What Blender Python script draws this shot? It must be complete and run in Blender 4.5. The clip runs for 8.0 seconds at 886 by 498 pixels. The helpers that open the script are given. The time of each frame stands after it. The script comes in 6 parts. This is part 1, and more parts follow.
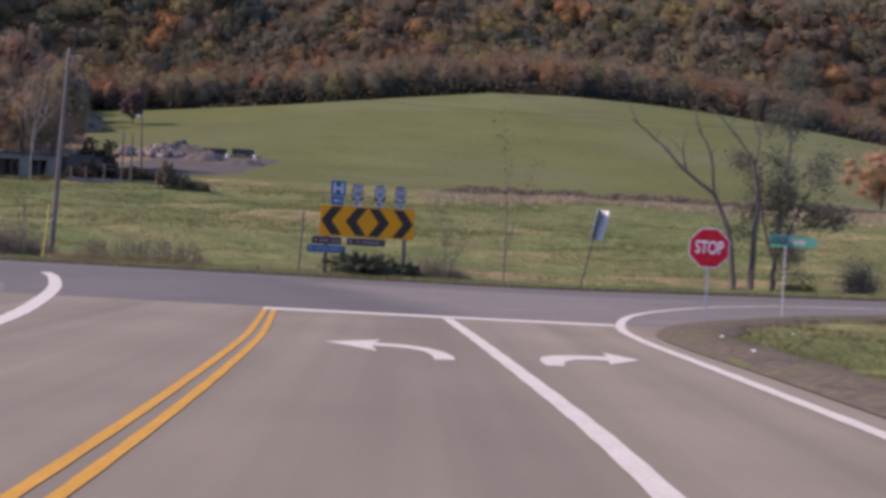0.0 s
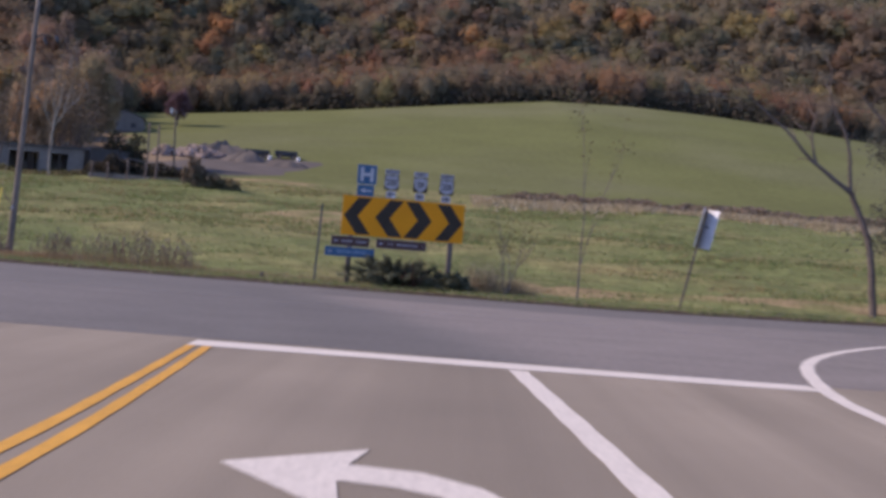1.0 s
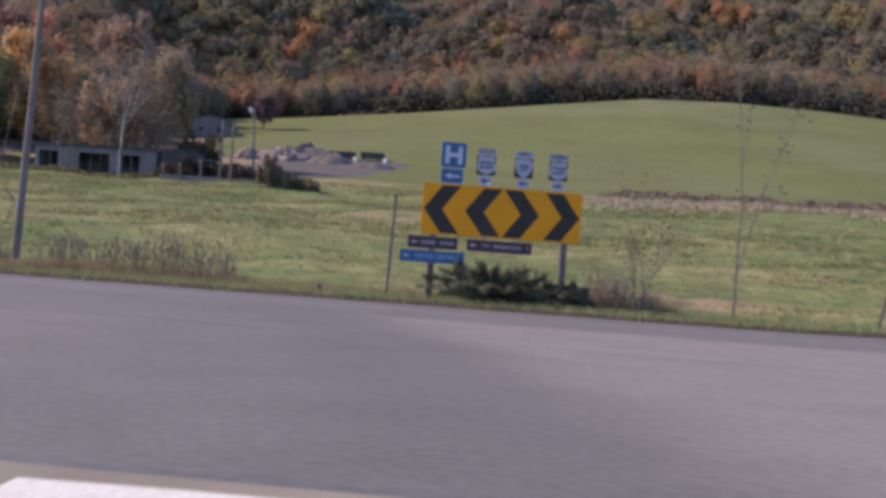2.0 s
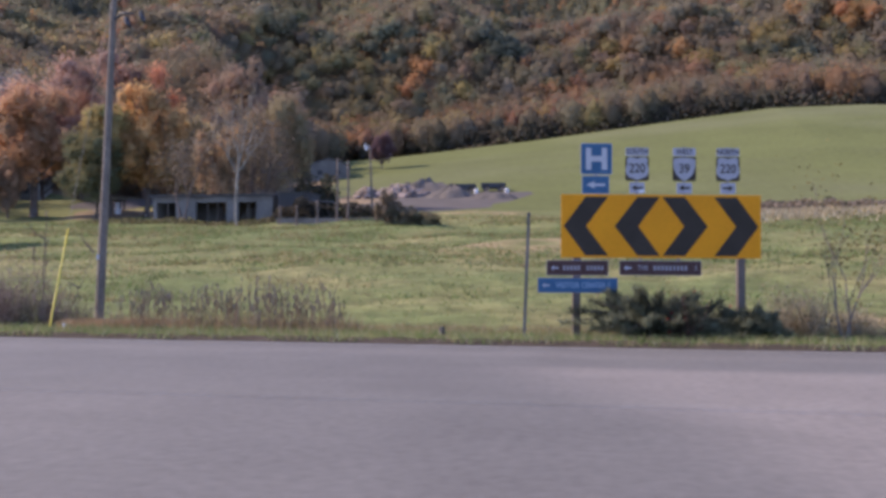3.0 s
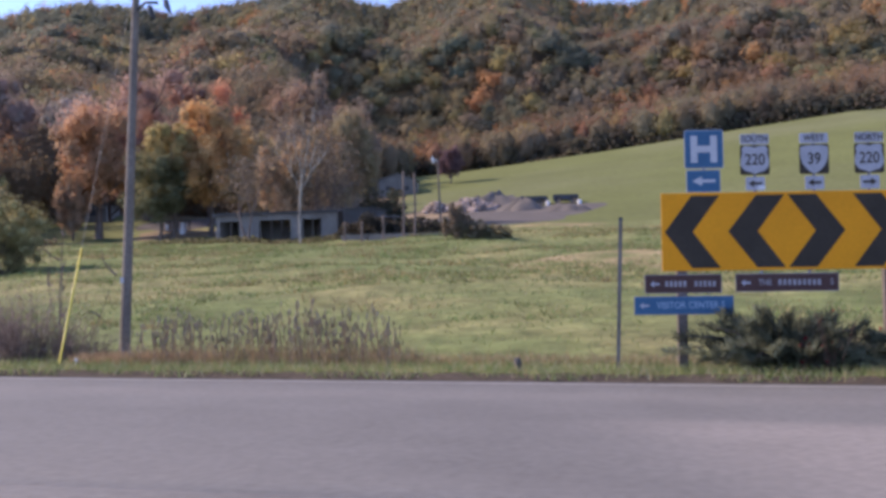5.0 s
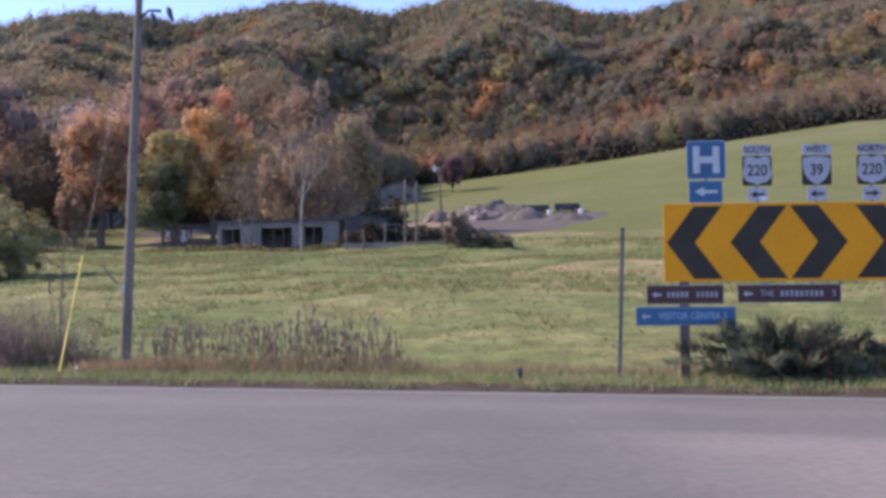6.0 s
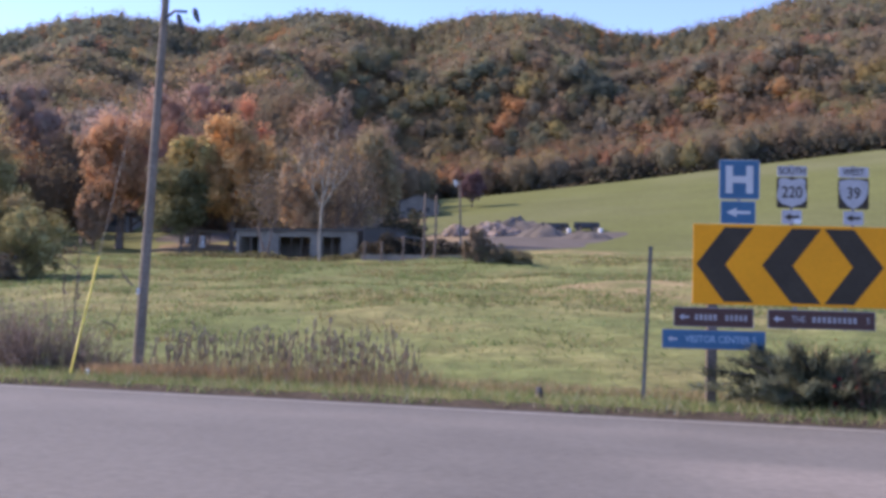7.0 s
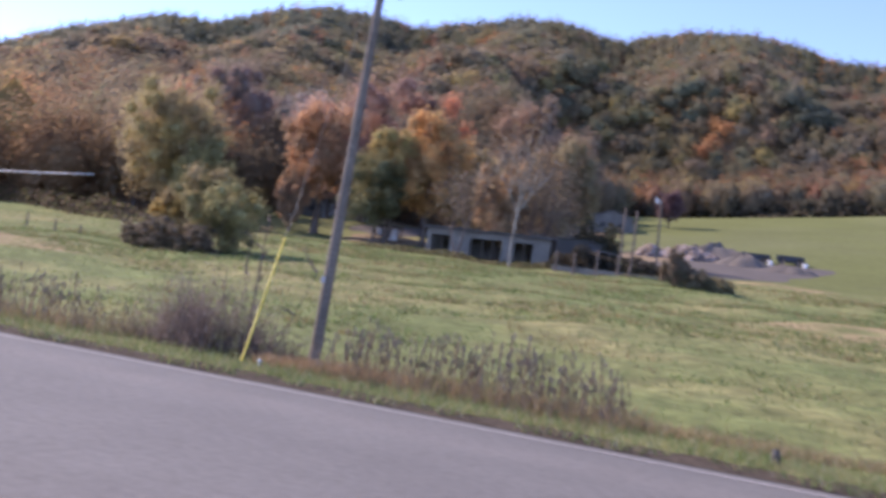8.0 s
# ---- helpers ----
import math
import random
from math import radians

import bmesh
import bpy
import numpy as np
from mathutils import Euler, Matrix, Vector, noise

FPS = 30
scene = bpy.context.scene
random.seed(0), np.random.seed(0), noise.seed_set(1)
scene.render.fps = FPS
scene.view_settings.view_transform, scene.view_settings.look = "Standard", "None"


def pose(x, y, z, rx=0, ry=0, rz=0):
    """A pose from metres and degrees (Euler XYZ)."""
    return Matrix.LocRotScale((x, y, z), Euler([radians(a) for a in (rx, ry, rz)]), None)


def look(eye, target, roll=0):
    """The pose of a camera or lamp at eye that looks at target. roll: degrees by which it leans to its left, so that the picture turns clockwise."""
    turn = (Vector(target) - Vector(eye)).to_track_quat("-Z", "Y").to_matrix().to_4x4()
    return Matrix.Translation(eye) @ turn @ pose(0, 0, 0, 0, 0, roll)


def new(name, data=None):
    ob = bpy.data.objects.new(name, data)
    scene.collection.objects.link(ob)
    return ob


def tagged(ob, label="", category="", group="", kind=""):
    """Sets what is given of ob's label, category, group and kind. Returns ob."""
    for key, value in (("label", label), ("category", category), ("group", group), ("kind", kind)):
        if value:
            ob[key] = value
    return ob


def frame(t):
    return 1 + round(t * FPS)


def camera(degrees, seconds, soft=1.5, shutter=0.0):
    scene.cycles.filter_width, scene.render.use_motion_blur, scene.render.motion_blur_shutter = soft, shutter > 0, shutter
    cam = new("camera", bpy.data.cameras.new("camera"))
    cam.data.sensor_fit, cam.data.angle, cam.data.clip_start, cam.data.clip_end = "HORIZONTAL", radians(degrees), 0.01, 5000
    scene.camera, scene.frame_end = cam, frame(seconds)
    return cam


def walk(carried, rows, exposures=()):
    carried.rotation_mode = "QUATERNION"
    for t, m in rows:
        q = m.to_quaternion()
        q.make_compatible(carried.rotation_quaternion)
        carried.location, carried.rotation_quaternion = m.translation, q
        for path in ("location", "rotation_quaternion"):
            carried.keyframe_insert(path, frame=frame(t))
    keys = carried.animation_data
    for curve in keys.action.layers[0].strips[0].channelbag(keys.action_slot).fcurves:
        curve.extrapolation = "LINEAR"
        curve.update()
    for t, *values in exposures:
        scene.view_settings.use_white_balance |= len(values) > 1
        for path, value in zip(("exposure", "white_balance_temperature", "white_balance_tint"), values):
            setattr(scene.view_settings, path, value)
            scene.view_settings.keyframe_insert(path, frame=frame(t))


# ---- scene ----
cam = camera(44.0, 8.0, soft=3.5, shutter=0.4)
EXPOSURES = [(0, 1.0, 7300, 25), (1.2, 0.97, 7100, 24), (2.4, 1.41, 7050, 21), (4.5, 1.56, 7050, 21), (6.6, 1.64, 7050, 21), (8, 1.69, 6900, 23)]
PATH = [
    (0, (0.8, -0.519, 1.425), (0.869, 1.48, 1.418), 3.2),
    (0.5, (0.934, 4.541, 1.254), (0.952, 6.541, 1.254), 2.8),
    (1, (0.935, 8.913, 1.189), (0.911, 10.912, 1.199), 4.5),
    (1.2, (0.937, 10.677, 1.232), (0.863, 12.676, 1.228), 4.7),
    (2.3, (0.108, 18.195, 1.136), (-0.147, 20.179, 1.164), 3.3),
    (2.5, (-0.048, 19.097, 1.152), (-0.369, 21.071, 1.198), 2.5),
    (3, (-0.406, 20.947, 1.123), (-0.823, 22.902, 1.18), 0.3),
    (3.5, (-0.738, 22.492, 1.142), (-1.137, 24.45, 1.226), 0.8),
    (4, (-0.994, 23.657, 1.197), (-1.455, 25.602, 1.245), 0.1),
    (4.5, (-1.181, 24.299, 1.204), (-1.709, 26.227, 1.273), 0.3),
    (5, (-1.178, 24.406, 1.229), (-1.721, 26.329, 1.314), -0.7),
    (6.5, (-1.214, 24.47, 1.247), (-1.764, 26.39, 1.362), 0.1),
    (7, (-1.38, 24.796, 1.234), (-1.955, 26.708, 1.361), 1.6),
    (7.5, (-1.711, 25.484, 1.279), (-2.432, 27.346, 1.4), 3.1),
    (8, (-2.597, 26.872, 1.348), (-3.487, 28.659, 1.461), 8.3),
]
walk(cam, [(t, look(eye, target, roll)) for t, eye, target, roll in PATH], EXPOSURES)

# ---- world, sun, exposure ----
SUN_EL, SUN_AZ = 37.0, -91.0      # azimuth in degrees from +y towards +x: the light comes from the left
world = bpy.data.worlds.new("sky")
scene.world = world
world.use_nodes = True
wn = world.node_tree.nodes
wl = world.node_tree.links
sky = wn.new("ShaderNodeTexSky")
sky.sky_type, sky.sun_disc = "NISHITA", False
sky.sun_elevation, sky.sun_rotation = radians(SUN_EL), radians(SUN_AZ)
sky.air_density, sky.dust_density, sky.ozone_density, sky.altitude = 0.3, 0.0, 2.0, 3000
wn["Background"].inputs["Strength"].default_value = 0.32
wl.new(sky.outputs["Color"], wn["Background"].inputs["Color"])
sun = new("sun", bpy.data.lights.new("sun", "SUN"))
sun.data.energy, sun.data.angle, sun.data.color = 2.25, radians(0.6), (1.0, 0.92, 0.82)
_s = Vector((math.sin(radians(SUN_AZ)) * math.cos(radians(SUN_EL)), math.cos(radians(SUN_AZ)) * math.cos(radians(SUN_EL)), math.sin(radians(SUN_EL))))
sun.matrix_world = look(_s * 50, (0, 0, 0))

# ---- materials ----


def mat(name, color, rough=0.8, metal=0.0, coarse=0.0, coarse_scale=0.5, fine=0.12, fine_scale=8.0, bump=0.0, bump_scale=20.0, tint="", second=None, second_scale=0.1, per_object=0.0, streak=None, spec=0.5, through_light=0.0, depth=0.02):
    """A surface with variation at two scales. second: another colour, mixed in by large patches. tint: a colour attribute to use."""
    m = bpy.data.materials.new(name)
    m.use_nodes = True
    nt = m.node_tree
    n, l = nt.nodes, nt.links
    b = n["Principled BSDF"]
    geo = n.new("ShaderNodeNewGeometry")

    def noise_of(scale, detail=4.0):
        t = n.new("ShaderNodeTexNoise")
        t.inputs["Scale"].default_value, t.inputs["Detail"].default_value = scale, detail
        l.new(geo.outputs["Position"], t.inputs["Vector"])
        return t.outputs["Fac"]

    if tint:
        a = n.new("ShaderNodeAttribute")
        a.attribute_name = tint
        col = a.outputs["Color"]
    else:
        c = n.new("ShaderNodeRGB")
        c.outputs[0].default_value = (*color, 1)
        col = c.outputs[0]
    if second:
        mix = n.new("ShaderNodeMix")
        mix.data_type = "RGBA"
        r = n.new("ShaderNodeMapRange")
        r.inputs["From Min"].default_value, r.inputs["From Max"].default_value = 0.46, 0.64
        l.new(noise_of(second_scale, 5.0), r.inputs["Value"])
        l.new(r.outputs["Result"], mix.inputs["Factor"])
        l.new(col, mix.inputs[6])
        mix.inputs[7].default_value = (*second, 1)
        col = mix.outputs[2]

    def vary(col, fac, amount):      # brighter and darker by a noise
        r = n.new("ShaderNodeMapRange")
        r.inputs["From Min"].default_value, r.inputs["From Max"].default_value = 0.3, 0.7
        r.inputs["To Min"].default_value, r.inputs["To Max"].default_value = 1 - amount, 1 + amount
        l.new(fac, r.inputs["Value"])
        v = n.new("ShaderNodeVectorMath")
        v.operation = "SCALE"
        l.new(col, v.inputs[0])
        l.new(r.outputs["Result"], v.inputs["Scale"])
        return v.outputs[0]

    if streak:
        mp = n.new("ShaderNodeMapping")
        mp.inputs["Scale"].default_value = streak[:3]
        l.new(geo.outputs["Position"], mp.inputs["Vector"])
        st = n.new("ShaderNodeTexNoise")
        st.inputs["Scale"].default_value, st.inputs["Detail"].default_value = 1.0, 3.0
        l.new(mp.outputs[0], st.inputs["Vector"])
        col = vary(col, st.outputs["Fac"], streak[3])
    if coarse:
        col = vary(col, noise_of(coarse_scale), coarse)
    if fine:
        col = vary(col, noise_of(fine_scale), fine)
    if per_object:
        o = n.new("ShaderNodeObjectInfo")
        col = vary(col, o.outputs["Random"], per_object)
    l.new(col, b.inputs["Base Color"])
    b.inputs["Roughness"].default_value, b.inputs["Metallic"].default_value = rough, metal
    b.inputs["Specular IOR Level"].default_value = spec
    if bump:
        bp = n.new("ShaderNodeBump")
        bp.inputs["Strength"].default_value, bp.inputs["Distance"].default_value = bump, depth
        l.new(noise_of(bump_scale), bp.inputs["Height"])
        l.new(bp.outputs["Normal"], b.inputs["Normal"])
    if through_light:
        tr = n.new("ShaderNodeBsdfTranslucent")
        l.new(col, tr.inputs["Color"])
        mx = n.new("ShaderNodeMixShader")
        mx.inputs[0].default_value = through_light
        l.new(b.outputs[0], mx.inputs[1])
        l.new(tr.outputs[0], mx.inputs[2])
        l.new(mx.outputs[0], n["Material Output"].inputs["Surface"])
    return m


M_ROAD = mat("worn asphalt", (0.262, 0.218, 0.180), 0.85, streak=(1.6, 0.03, 1, 0.12), coarse=0.10, coarse_scale=0.25, fine=0.12, fine_scale=60, bump=0.4, bump_scale=90, tint="tint", spec=0.3)
M_CROSS = mat("crossing asphalt", (0.15, 0.137, 0.135), 0.85, streak=(0.12, 0.5, 1, 0.04), coarse=0.07, coarse_scale=0.8, fine=0.13, fine_scale=9, bump=0.4, bump_scale=90, tint="tint", spec=0.3)
M_WHITE = mat("white road paint", (0.66, 0.60, 0.535), 0.7, coarse=0.06, coarse_scale=2.0, fine=0.16, fine_scale=25)
M_FAINT = mat("worn white road paint", (0.285, 0.262, 0.255), 0.75, coarse=0.1, coarse_scale=1.0, fine=0.2, fine_scale=14)
M_YELLOW = mat("yellow road paint", (0.62, 0.31, 0.04), 0.7, coarse=0.08, coarse_scale=2.0, fine=0.16, fine_scale=25)
M_GRASS = mat("meadow", (0.141, 0.160, 0.063), 0.95, streak=(0.35, 0.8, 1, 0.10), coarse=0.26, coarse_scale=0.7, fine=0.22, fine_scale=2.6, bump=0.55, bump_scale=1.4, depth=0.3, second=(0.215, 0.192, 0.088), second_scale=0.10, spec=0.1)
M_FIELD = mat("hill pasture", (0.131, 0.142, 0.053), 0.95, coarse=0.10, coarse_scale=0.06, fine=0.14, fine_scale=1.2, bump=0.5, bump_scale=4, second=(0.15, 0.155, 0.075), second_scale=0.018, spec=0.1)
M_BLADE = mat("grass blades", (0.1, 0.1, 0.1), 0.8, fine=0.0, tint="tint", spec=0.15, through_light=0.35)
M_LEAF = mat("leaves", (0.1, 0.1, 0.1), 0.85, fine=0.0, tint="tint", spec=0.1, through_light=0.58)
M_BARK = mat("bark", (0.13, 0.10, 0.085), 0.95, coarse=0.25, coarse_scale=1.5, fine=0.3, fine_scale=15, bump=0.8, bump_scale=25, spec=0.1)
M_PALEBARK = mat("pale bark", (0.26, 0.225, 0.188), 0.9, coarse=0.3, coarse_scale=0.8, fine=0.3, fine_scale=6, bump=0.4, spec=0.1)
M_POLE = mat("weathered pole wood", (0.165, 0.132, 0.108), 0.9, coarse=0.2, coarse_scale=1.5, fine=0.25, fine_scale=20, bump=0.6, bump_scale=35, spec=0.2)
M_POST = mat("treated timber", (0.13, 0.10, 0.082), 0.9, coarse=0.15, coarse_scale=3, fine=0.25, fine_scale=30, bump=0.5, bump_scale=40, spec=0.2)
M_STEEL = mat("galvanised steel", (0.17, 0.165, 0.165), 0.6, metal=0.4, coarse=0.15, coarse_scale=3, fine=0.15, fine_scale=30)
M_OLDSTEEL = mat("dull old steel", (0.135, 0.122, 0.112), 0.85, coarse=0.2, coarse_scale=3, fine=0.2, fine_scale=30, spec=0.2)
M_DARKMETAL = mat("dark metal", (0.05, 0.05, 0.055), 0.5, metal=0.5, fine=0.2, fine_scale=10)
M_SIGNYELLOW = mat("amber sign sheeting", (0.70, 0.25, 0.005), 0.6, spec=0.2, coarse=0.06, coarse_scale=1.2, fine=0.05, fine_scale=20)
M_SIGNBLACK = mat("black sign sheeting", (0.044, 0.034, 0.025), 0.75, spec=0.15, coarse=0.15, coarse_scale=2.0, fine=0.1, fine_scale=20)
M_SIGNBLUE = mat("blue sign sheeting", (0.034, 0.102, 0.178), 0.6, spec=0.2, coarse=0.08, coarse_scale=2.0, fine=0.05, fine_scale=20)
M_SIGNBROWN = mat("brown sign sheeting", (0.072, 0.034, 0.028), 0.65, spec=0.2, coarse=0.1, coarse_scale=2.0, fine=0.05, fine_scale=20)
M_SIGNWHITE = mat("white sign sheeting", (0.42, 0.40, 0.40), 0.6, spec=0.2, coarse=0.05, coarse_scale=2.0, fine=0.05, fine_scale=20)
M_PLATE = mat("weathered white plate", (0.335, 0.315, 0.325), 0.6, coarse=0.08, coarse_scale=4.0, fine=0.08, fine_scale=20, spec=0.2)
M_DULLPLATE = mat("dull grey-white plate", (0.34, 0.32, 0.335), 0.6, coarse=0.1, coarse_scale=4.0, fine=0.1, fine_scale=20, spec=0.2)
M_SIGNFADED = mat("faded white lettering", (0.24, 0.21, 0.215), 0.5, coarse=0.2, coarse_scale=6.0, fine=0.2, fine_scale=30)
M_SIGNPALE = mat("pale blue-white lettering", (0.20, 0.27, 0.35), 0.5, coarse=0.15, coarse_scale=6.0, fine=0.1, fine_scale=30)
M_SIGNRED = mat("red sign sheeting", (0.42, 0.008, 0.018), 0.6, spec=0.2, coarse=0.06, coarse_scale=2.0, fine=0.05, fine_scale=20)
M_STOPWHITE = mat("clean white sign sheeting", (0.62, 0.60, 0.60), 0.6, spec=0.2, coarse=0.05, coarse_scale=2.0, fine=0.05, fine_scale=20)
M_SIGNGREEN = mat("green sign sheeting", (0.03, 0.17, 0.115), 0.45, coarse=0.06, coarse_scale=2.0, fine=0.05, fine_scale=20)
M_SIGNBACK = mat("bare aluminium sign back", (0.58, 0.57, 0.58), 0.6, metal=0.0, coarse=0.1, coarse_scale=2.0, fine=0.05, fine_scale=20)
M_GUARD = mat("yellow plastic", (0.50, 0.39, 0.04), 0.5, coarse=0.1, coarse_scale=2.0, fine=0.05, fine_scale=20)
M_BLOCK = mat("grey block wall", (0.173, 0.150, 0.130), 0.95, coarse=0.2, coarse_scale=0.6, fine=0.15, fine_scale=6, bump=0.5, bump_scale=10)
M_ROOF = mat("grey sheet roof", (0.17, 0.152, 0.142), 0.75, coarse=0.2, coarse_scale=0.5, fine=0.1, fine_scale=6)
M_DARKWOOD = mat("dark weathered boards", (0.055, 0.05, 0.048), 0.9, coarse=0.25, coarse_scale=0.8, fine=0.2, fine_scale=8)
M_GRAVEL = mat("gravel", (0.122, 0.107, 0.100), 0.95, coarse=0.15, coarse_scale=0.3, fine=0.25, fine_scale=5, bump=0.7, bump_scale=8, spec=0.1)
M_DIRT = mat("dry dirt and dead grass", (0.235, 0.175, 0.115), 0.95, coarse=0.2, coarse_scale=0.5, fine=0.25, fine_scale=6, bump=0.6, bump_scale=12, spec=0.1)

M_LITTER = mat("forest leaf litter", (0.19, 0.135, 0.085), 0.95, coarse=0.2, coarse_scale=0.2, fine=0.25, fine_scale=2.0, spec=0.1)
M_EARTH = mat("gritty bare earth", (0.165, 0.132, 0.105), 0.95, coarse=0.25, coarse_scale=0.8, fine=0.3, fine_scale=8, bump=0.7, bump_scale=20, spec=0.1, second=(0.125, 0.115, 0.065), second_scale=0.8)
M_DRYGRASS = mat("dry tan grass", (0.27, 0.205, 0.115), 0.95, coarse=0.25, coarse_scale=0.5, fine=0.3, fine_scale=5, bump=0.7, bump_scale=10, spec=0.1, second=(0.17, 0.17, 0.07), second_scale=0.3)
M_SOIL = mat("dark soil", (0.075, 0.058, 0.045), 0.95, coarse=0.2, coarse_scale=1.5, fine=0.3, fine_scale=12, bump=0.8, bump_scale=30, spec=0.1)

# ---- mesh helpers ----


def np_mesh(name, verts, faces, material, tint=None, smooth=False):
    """One mesh out of arrays: verts (n, 3), faces (m, 3 or 4), tint (n, 3)."""
    verts = np.asarray(verts, dtype=np.float32).reshape(-1, 3)
    faces = np.asarray(faces, dtype=np.int32)
    k = faces.shape[1]
    me = bpy.data.meshes.new(name)
    me.vertices.add(len(verts))
    me.vertices.foreach_set("co", verts.ravel())
    me.loops.add(faces.size)
    me.loops.foreach_set("vertex_index", faces.ravel())
    me.polygons.add(len(faces))
    me.polygons.foreach_set("loop_start", np.arange(0, faces.size, k, dtype=np.int32))
    if smooth:
        me.polygons.foreach_set("use_smooth", np.ones(len(faces), dtype=bool))
    if tint is not None:
        at = me.color_attributes.new("tint", "FLOAT_COLOR", "POINT")
        rgba = np.ones((len(verts), 4), dtype=np.float32)
        rgba[:, :3] = tint
        at.data.foreach_set("color", rgba.ravel())
    me.update(calc_edges=True)
    me.materials.append(material)
    return me


class Soup:
    """Collects pieces with their own corners into one mesh."""

    def __init__(self):
        self.v, self.f, self.c, self.n = [], [], [], 0

    def add(self, verts, faces, tint=None):
        verts = np.asarray(verts, dtype=float).reshape(-1, 3)
        self.v.append(verts)
        self.f.append(np.asarray(faces, dtype=int) + self.n)
        if tint is not None:
            t = np.asarray(tint, dtype=float)
            self.c.append(np.broadcast_to(t, (len(verts), 3)) if t.ndim == 1 else t)
        self.n += len(verts)

    def mesh(self, name, material, smooth=False):
        return np_mesh(name, np.concatenate(self.v), np.concatenate(self.f), material, np.concatenate(self.c) if self.c else None, smooth)


def part(name, bm, material, parent, label=""):
    """Links a bmesh or a mesh as one object under a thing or a part."""
    if isinstance(bm, bmesh.types.BMesh):
        me = bpy.data.meshes.new(name)
        bm.to_mesh(me)
        bm.free()
        me.materials.append(material)
    else:
        me = bm
    ob = new(name, me)
    ob.parent = parent
    return tagged(ob, label)


def thing(name, m, label, category, group="", kind=""):
    ob = new(name)
    ob.empty_display_size = 0.2
    ob.matrix_world = m
    return tagged(ob, label, category, group, kind)


def slab(w, h, d, bevel=0.0, r=0.0, at=(0, 0, 0)):
    """A plate w wide (x), h high (z), d deep (y) with rounded corners r, centred on at."""
    bm = bmesh.new()
    pts = []
    if r > 0:
        for cx, cz, a0 in ((w / 2 - r, h / 2 - r, 0), (-w / 2 + r, h / 2 - r, 90), (-w / 2 + r, -h / 2 + r, 180), (w / 2 - r, -h / 2 + r, 270)):
            for i in range(5):
                a = radians(a0 + i * 22.5)
                pts.append((cx + r * math.cos(a), cz + r * math.sin(a)))
    else:
        pts = [(w / 2, h / 2), (-w / 2, h / 2), (-w / 2, -h / 2), (w / 2, -h / 2)]
    return plate(pts, d, at, bevel, bm)


def plate(pts, d, at=(0, 0, 0), bevel=0.0, bm=None):
    """A flat outline of (x, z) points, d deep along y, facing -y."""
    bm = bm or bmesh.new()
    front = [bm.verts.new((x + at[0], at[1] - d / 2, z + at[2])) for x, z in pts]
    f = bm.faces.new(front)
    got = bmesh.ops.extrude_face_region(bm, geom=[f])
    bmesh.ops.translate(bm, verts=[g for g in got["geom"] if isinstance(g, bmesh.types.BMVert)], vec=(0, d, 0))
    bmesh.ops.recalc_face_normals(bm, faces=bm.faces[:])
    if bevel:
        bmesh.ops.bevel(bm, geom=bm.edges[:], offset=bevel, segments=1, affect="EDGES")
    return bm


def box(w, d, h, at=(0, 0, 0), bevel=0.0):
    """A box w x d x h that stands on at."""
    bm = bmesh.new()
    bmesh.ops.create_cube(bm, size=1)
    bmesh.ops.scale(bm, verts=bm.verts, vec=(w, d, h))
    bmesh.ops.translate(bm, verts=bm.verts, vec=(at[0], at[1], at[2] + h / 2))
    if bevel:
        bmesh.ops.bevel(bm, geom=bm.edges[:], offset=bevel, segments=2, affect="EDGES")
    return bm


def tube_arrays(points, radii, sides=6):
    """Corners and faces of a tapered tube along points."""
    p = np.asarray(points, dtype=float)
    n = len(p)
    d = np.gradient(p, axis=0)
    d /= np.linalg.norm(d, axis=1)[:, None] + 1e-9
    up = np.where(np.abs(d[:, 2:3]) > 0.9, [[1.0, 0, 0]], [[0, 0, 1.0]])
    a = np.cross(d, up)
    a /= np.linalg.norm(a, axis=1)[:, None] + 1e-9
    b = np.cross(d, a)
    ang = np.arange(sides) * 2 * math.pi / sides
    ring = a[:, None, :] * np.cos(ang)[None, :, None] + b[:, None, :] * np.sin(ang)[None, :, None]
    v = (p[:, None, :] + ring * np.asarray(radii, dtype=float)[:, None, None]).reshape(-1, 3)
    i, j = np.meshgrid(np.arange(n - 1), np.arange(sides), indexing="ij")
    k = (j + 1) % sides
    f = np.stack([i * sides + j, i * sides + k, (i + 1) * sides + k, (i + 1) * sides + j], -1).reshape(-1, 4)
    return v, f


def tube(points, radii, material, name="tube", sides=8):
    s = Soup()
    s.add(*tube_arrays(points, radii, sides))
    n = len(points)
    for row in (0, n - 1):      # caps
        for q in range(0, sides - 2, 2):
            s.f.append(np.array([[row * sides, row * sides + q + 1, row * sides + q + 2, row * sides + (q + 3) % sides]]))
    return s.mesh(name, material, smooth=True)


def lettering(text, size, material, name="lettering", squeeze=1.0, depth=0.002):
    """Raised letters in the built-in font, centred, facing -y."""
    cu = bpy.data.curves.new(name, "FONT")
    cu.body, cu.size, cu.align_x, cu.align_y, cu.extrude = text, size, "CENTER", "CENTER", depth
    cu.offset = size * 0.012
    tmp = new(name, cu)
    bpy.context.view_layer.update()
    me = bpy.data.meshes.new_from_object(tmp.evaluated_get(bpy.context.evaluated_depsgraph_get()))
    bpy.data.objects.remove(tmp)
    me.transform(Matrix.Rotation(radians(90), 4, "X") @ Matrix.Diagonal((squeeze, 1, 1, 1)))
    me.materials.clear()
    me.materials.append(material)
    return me


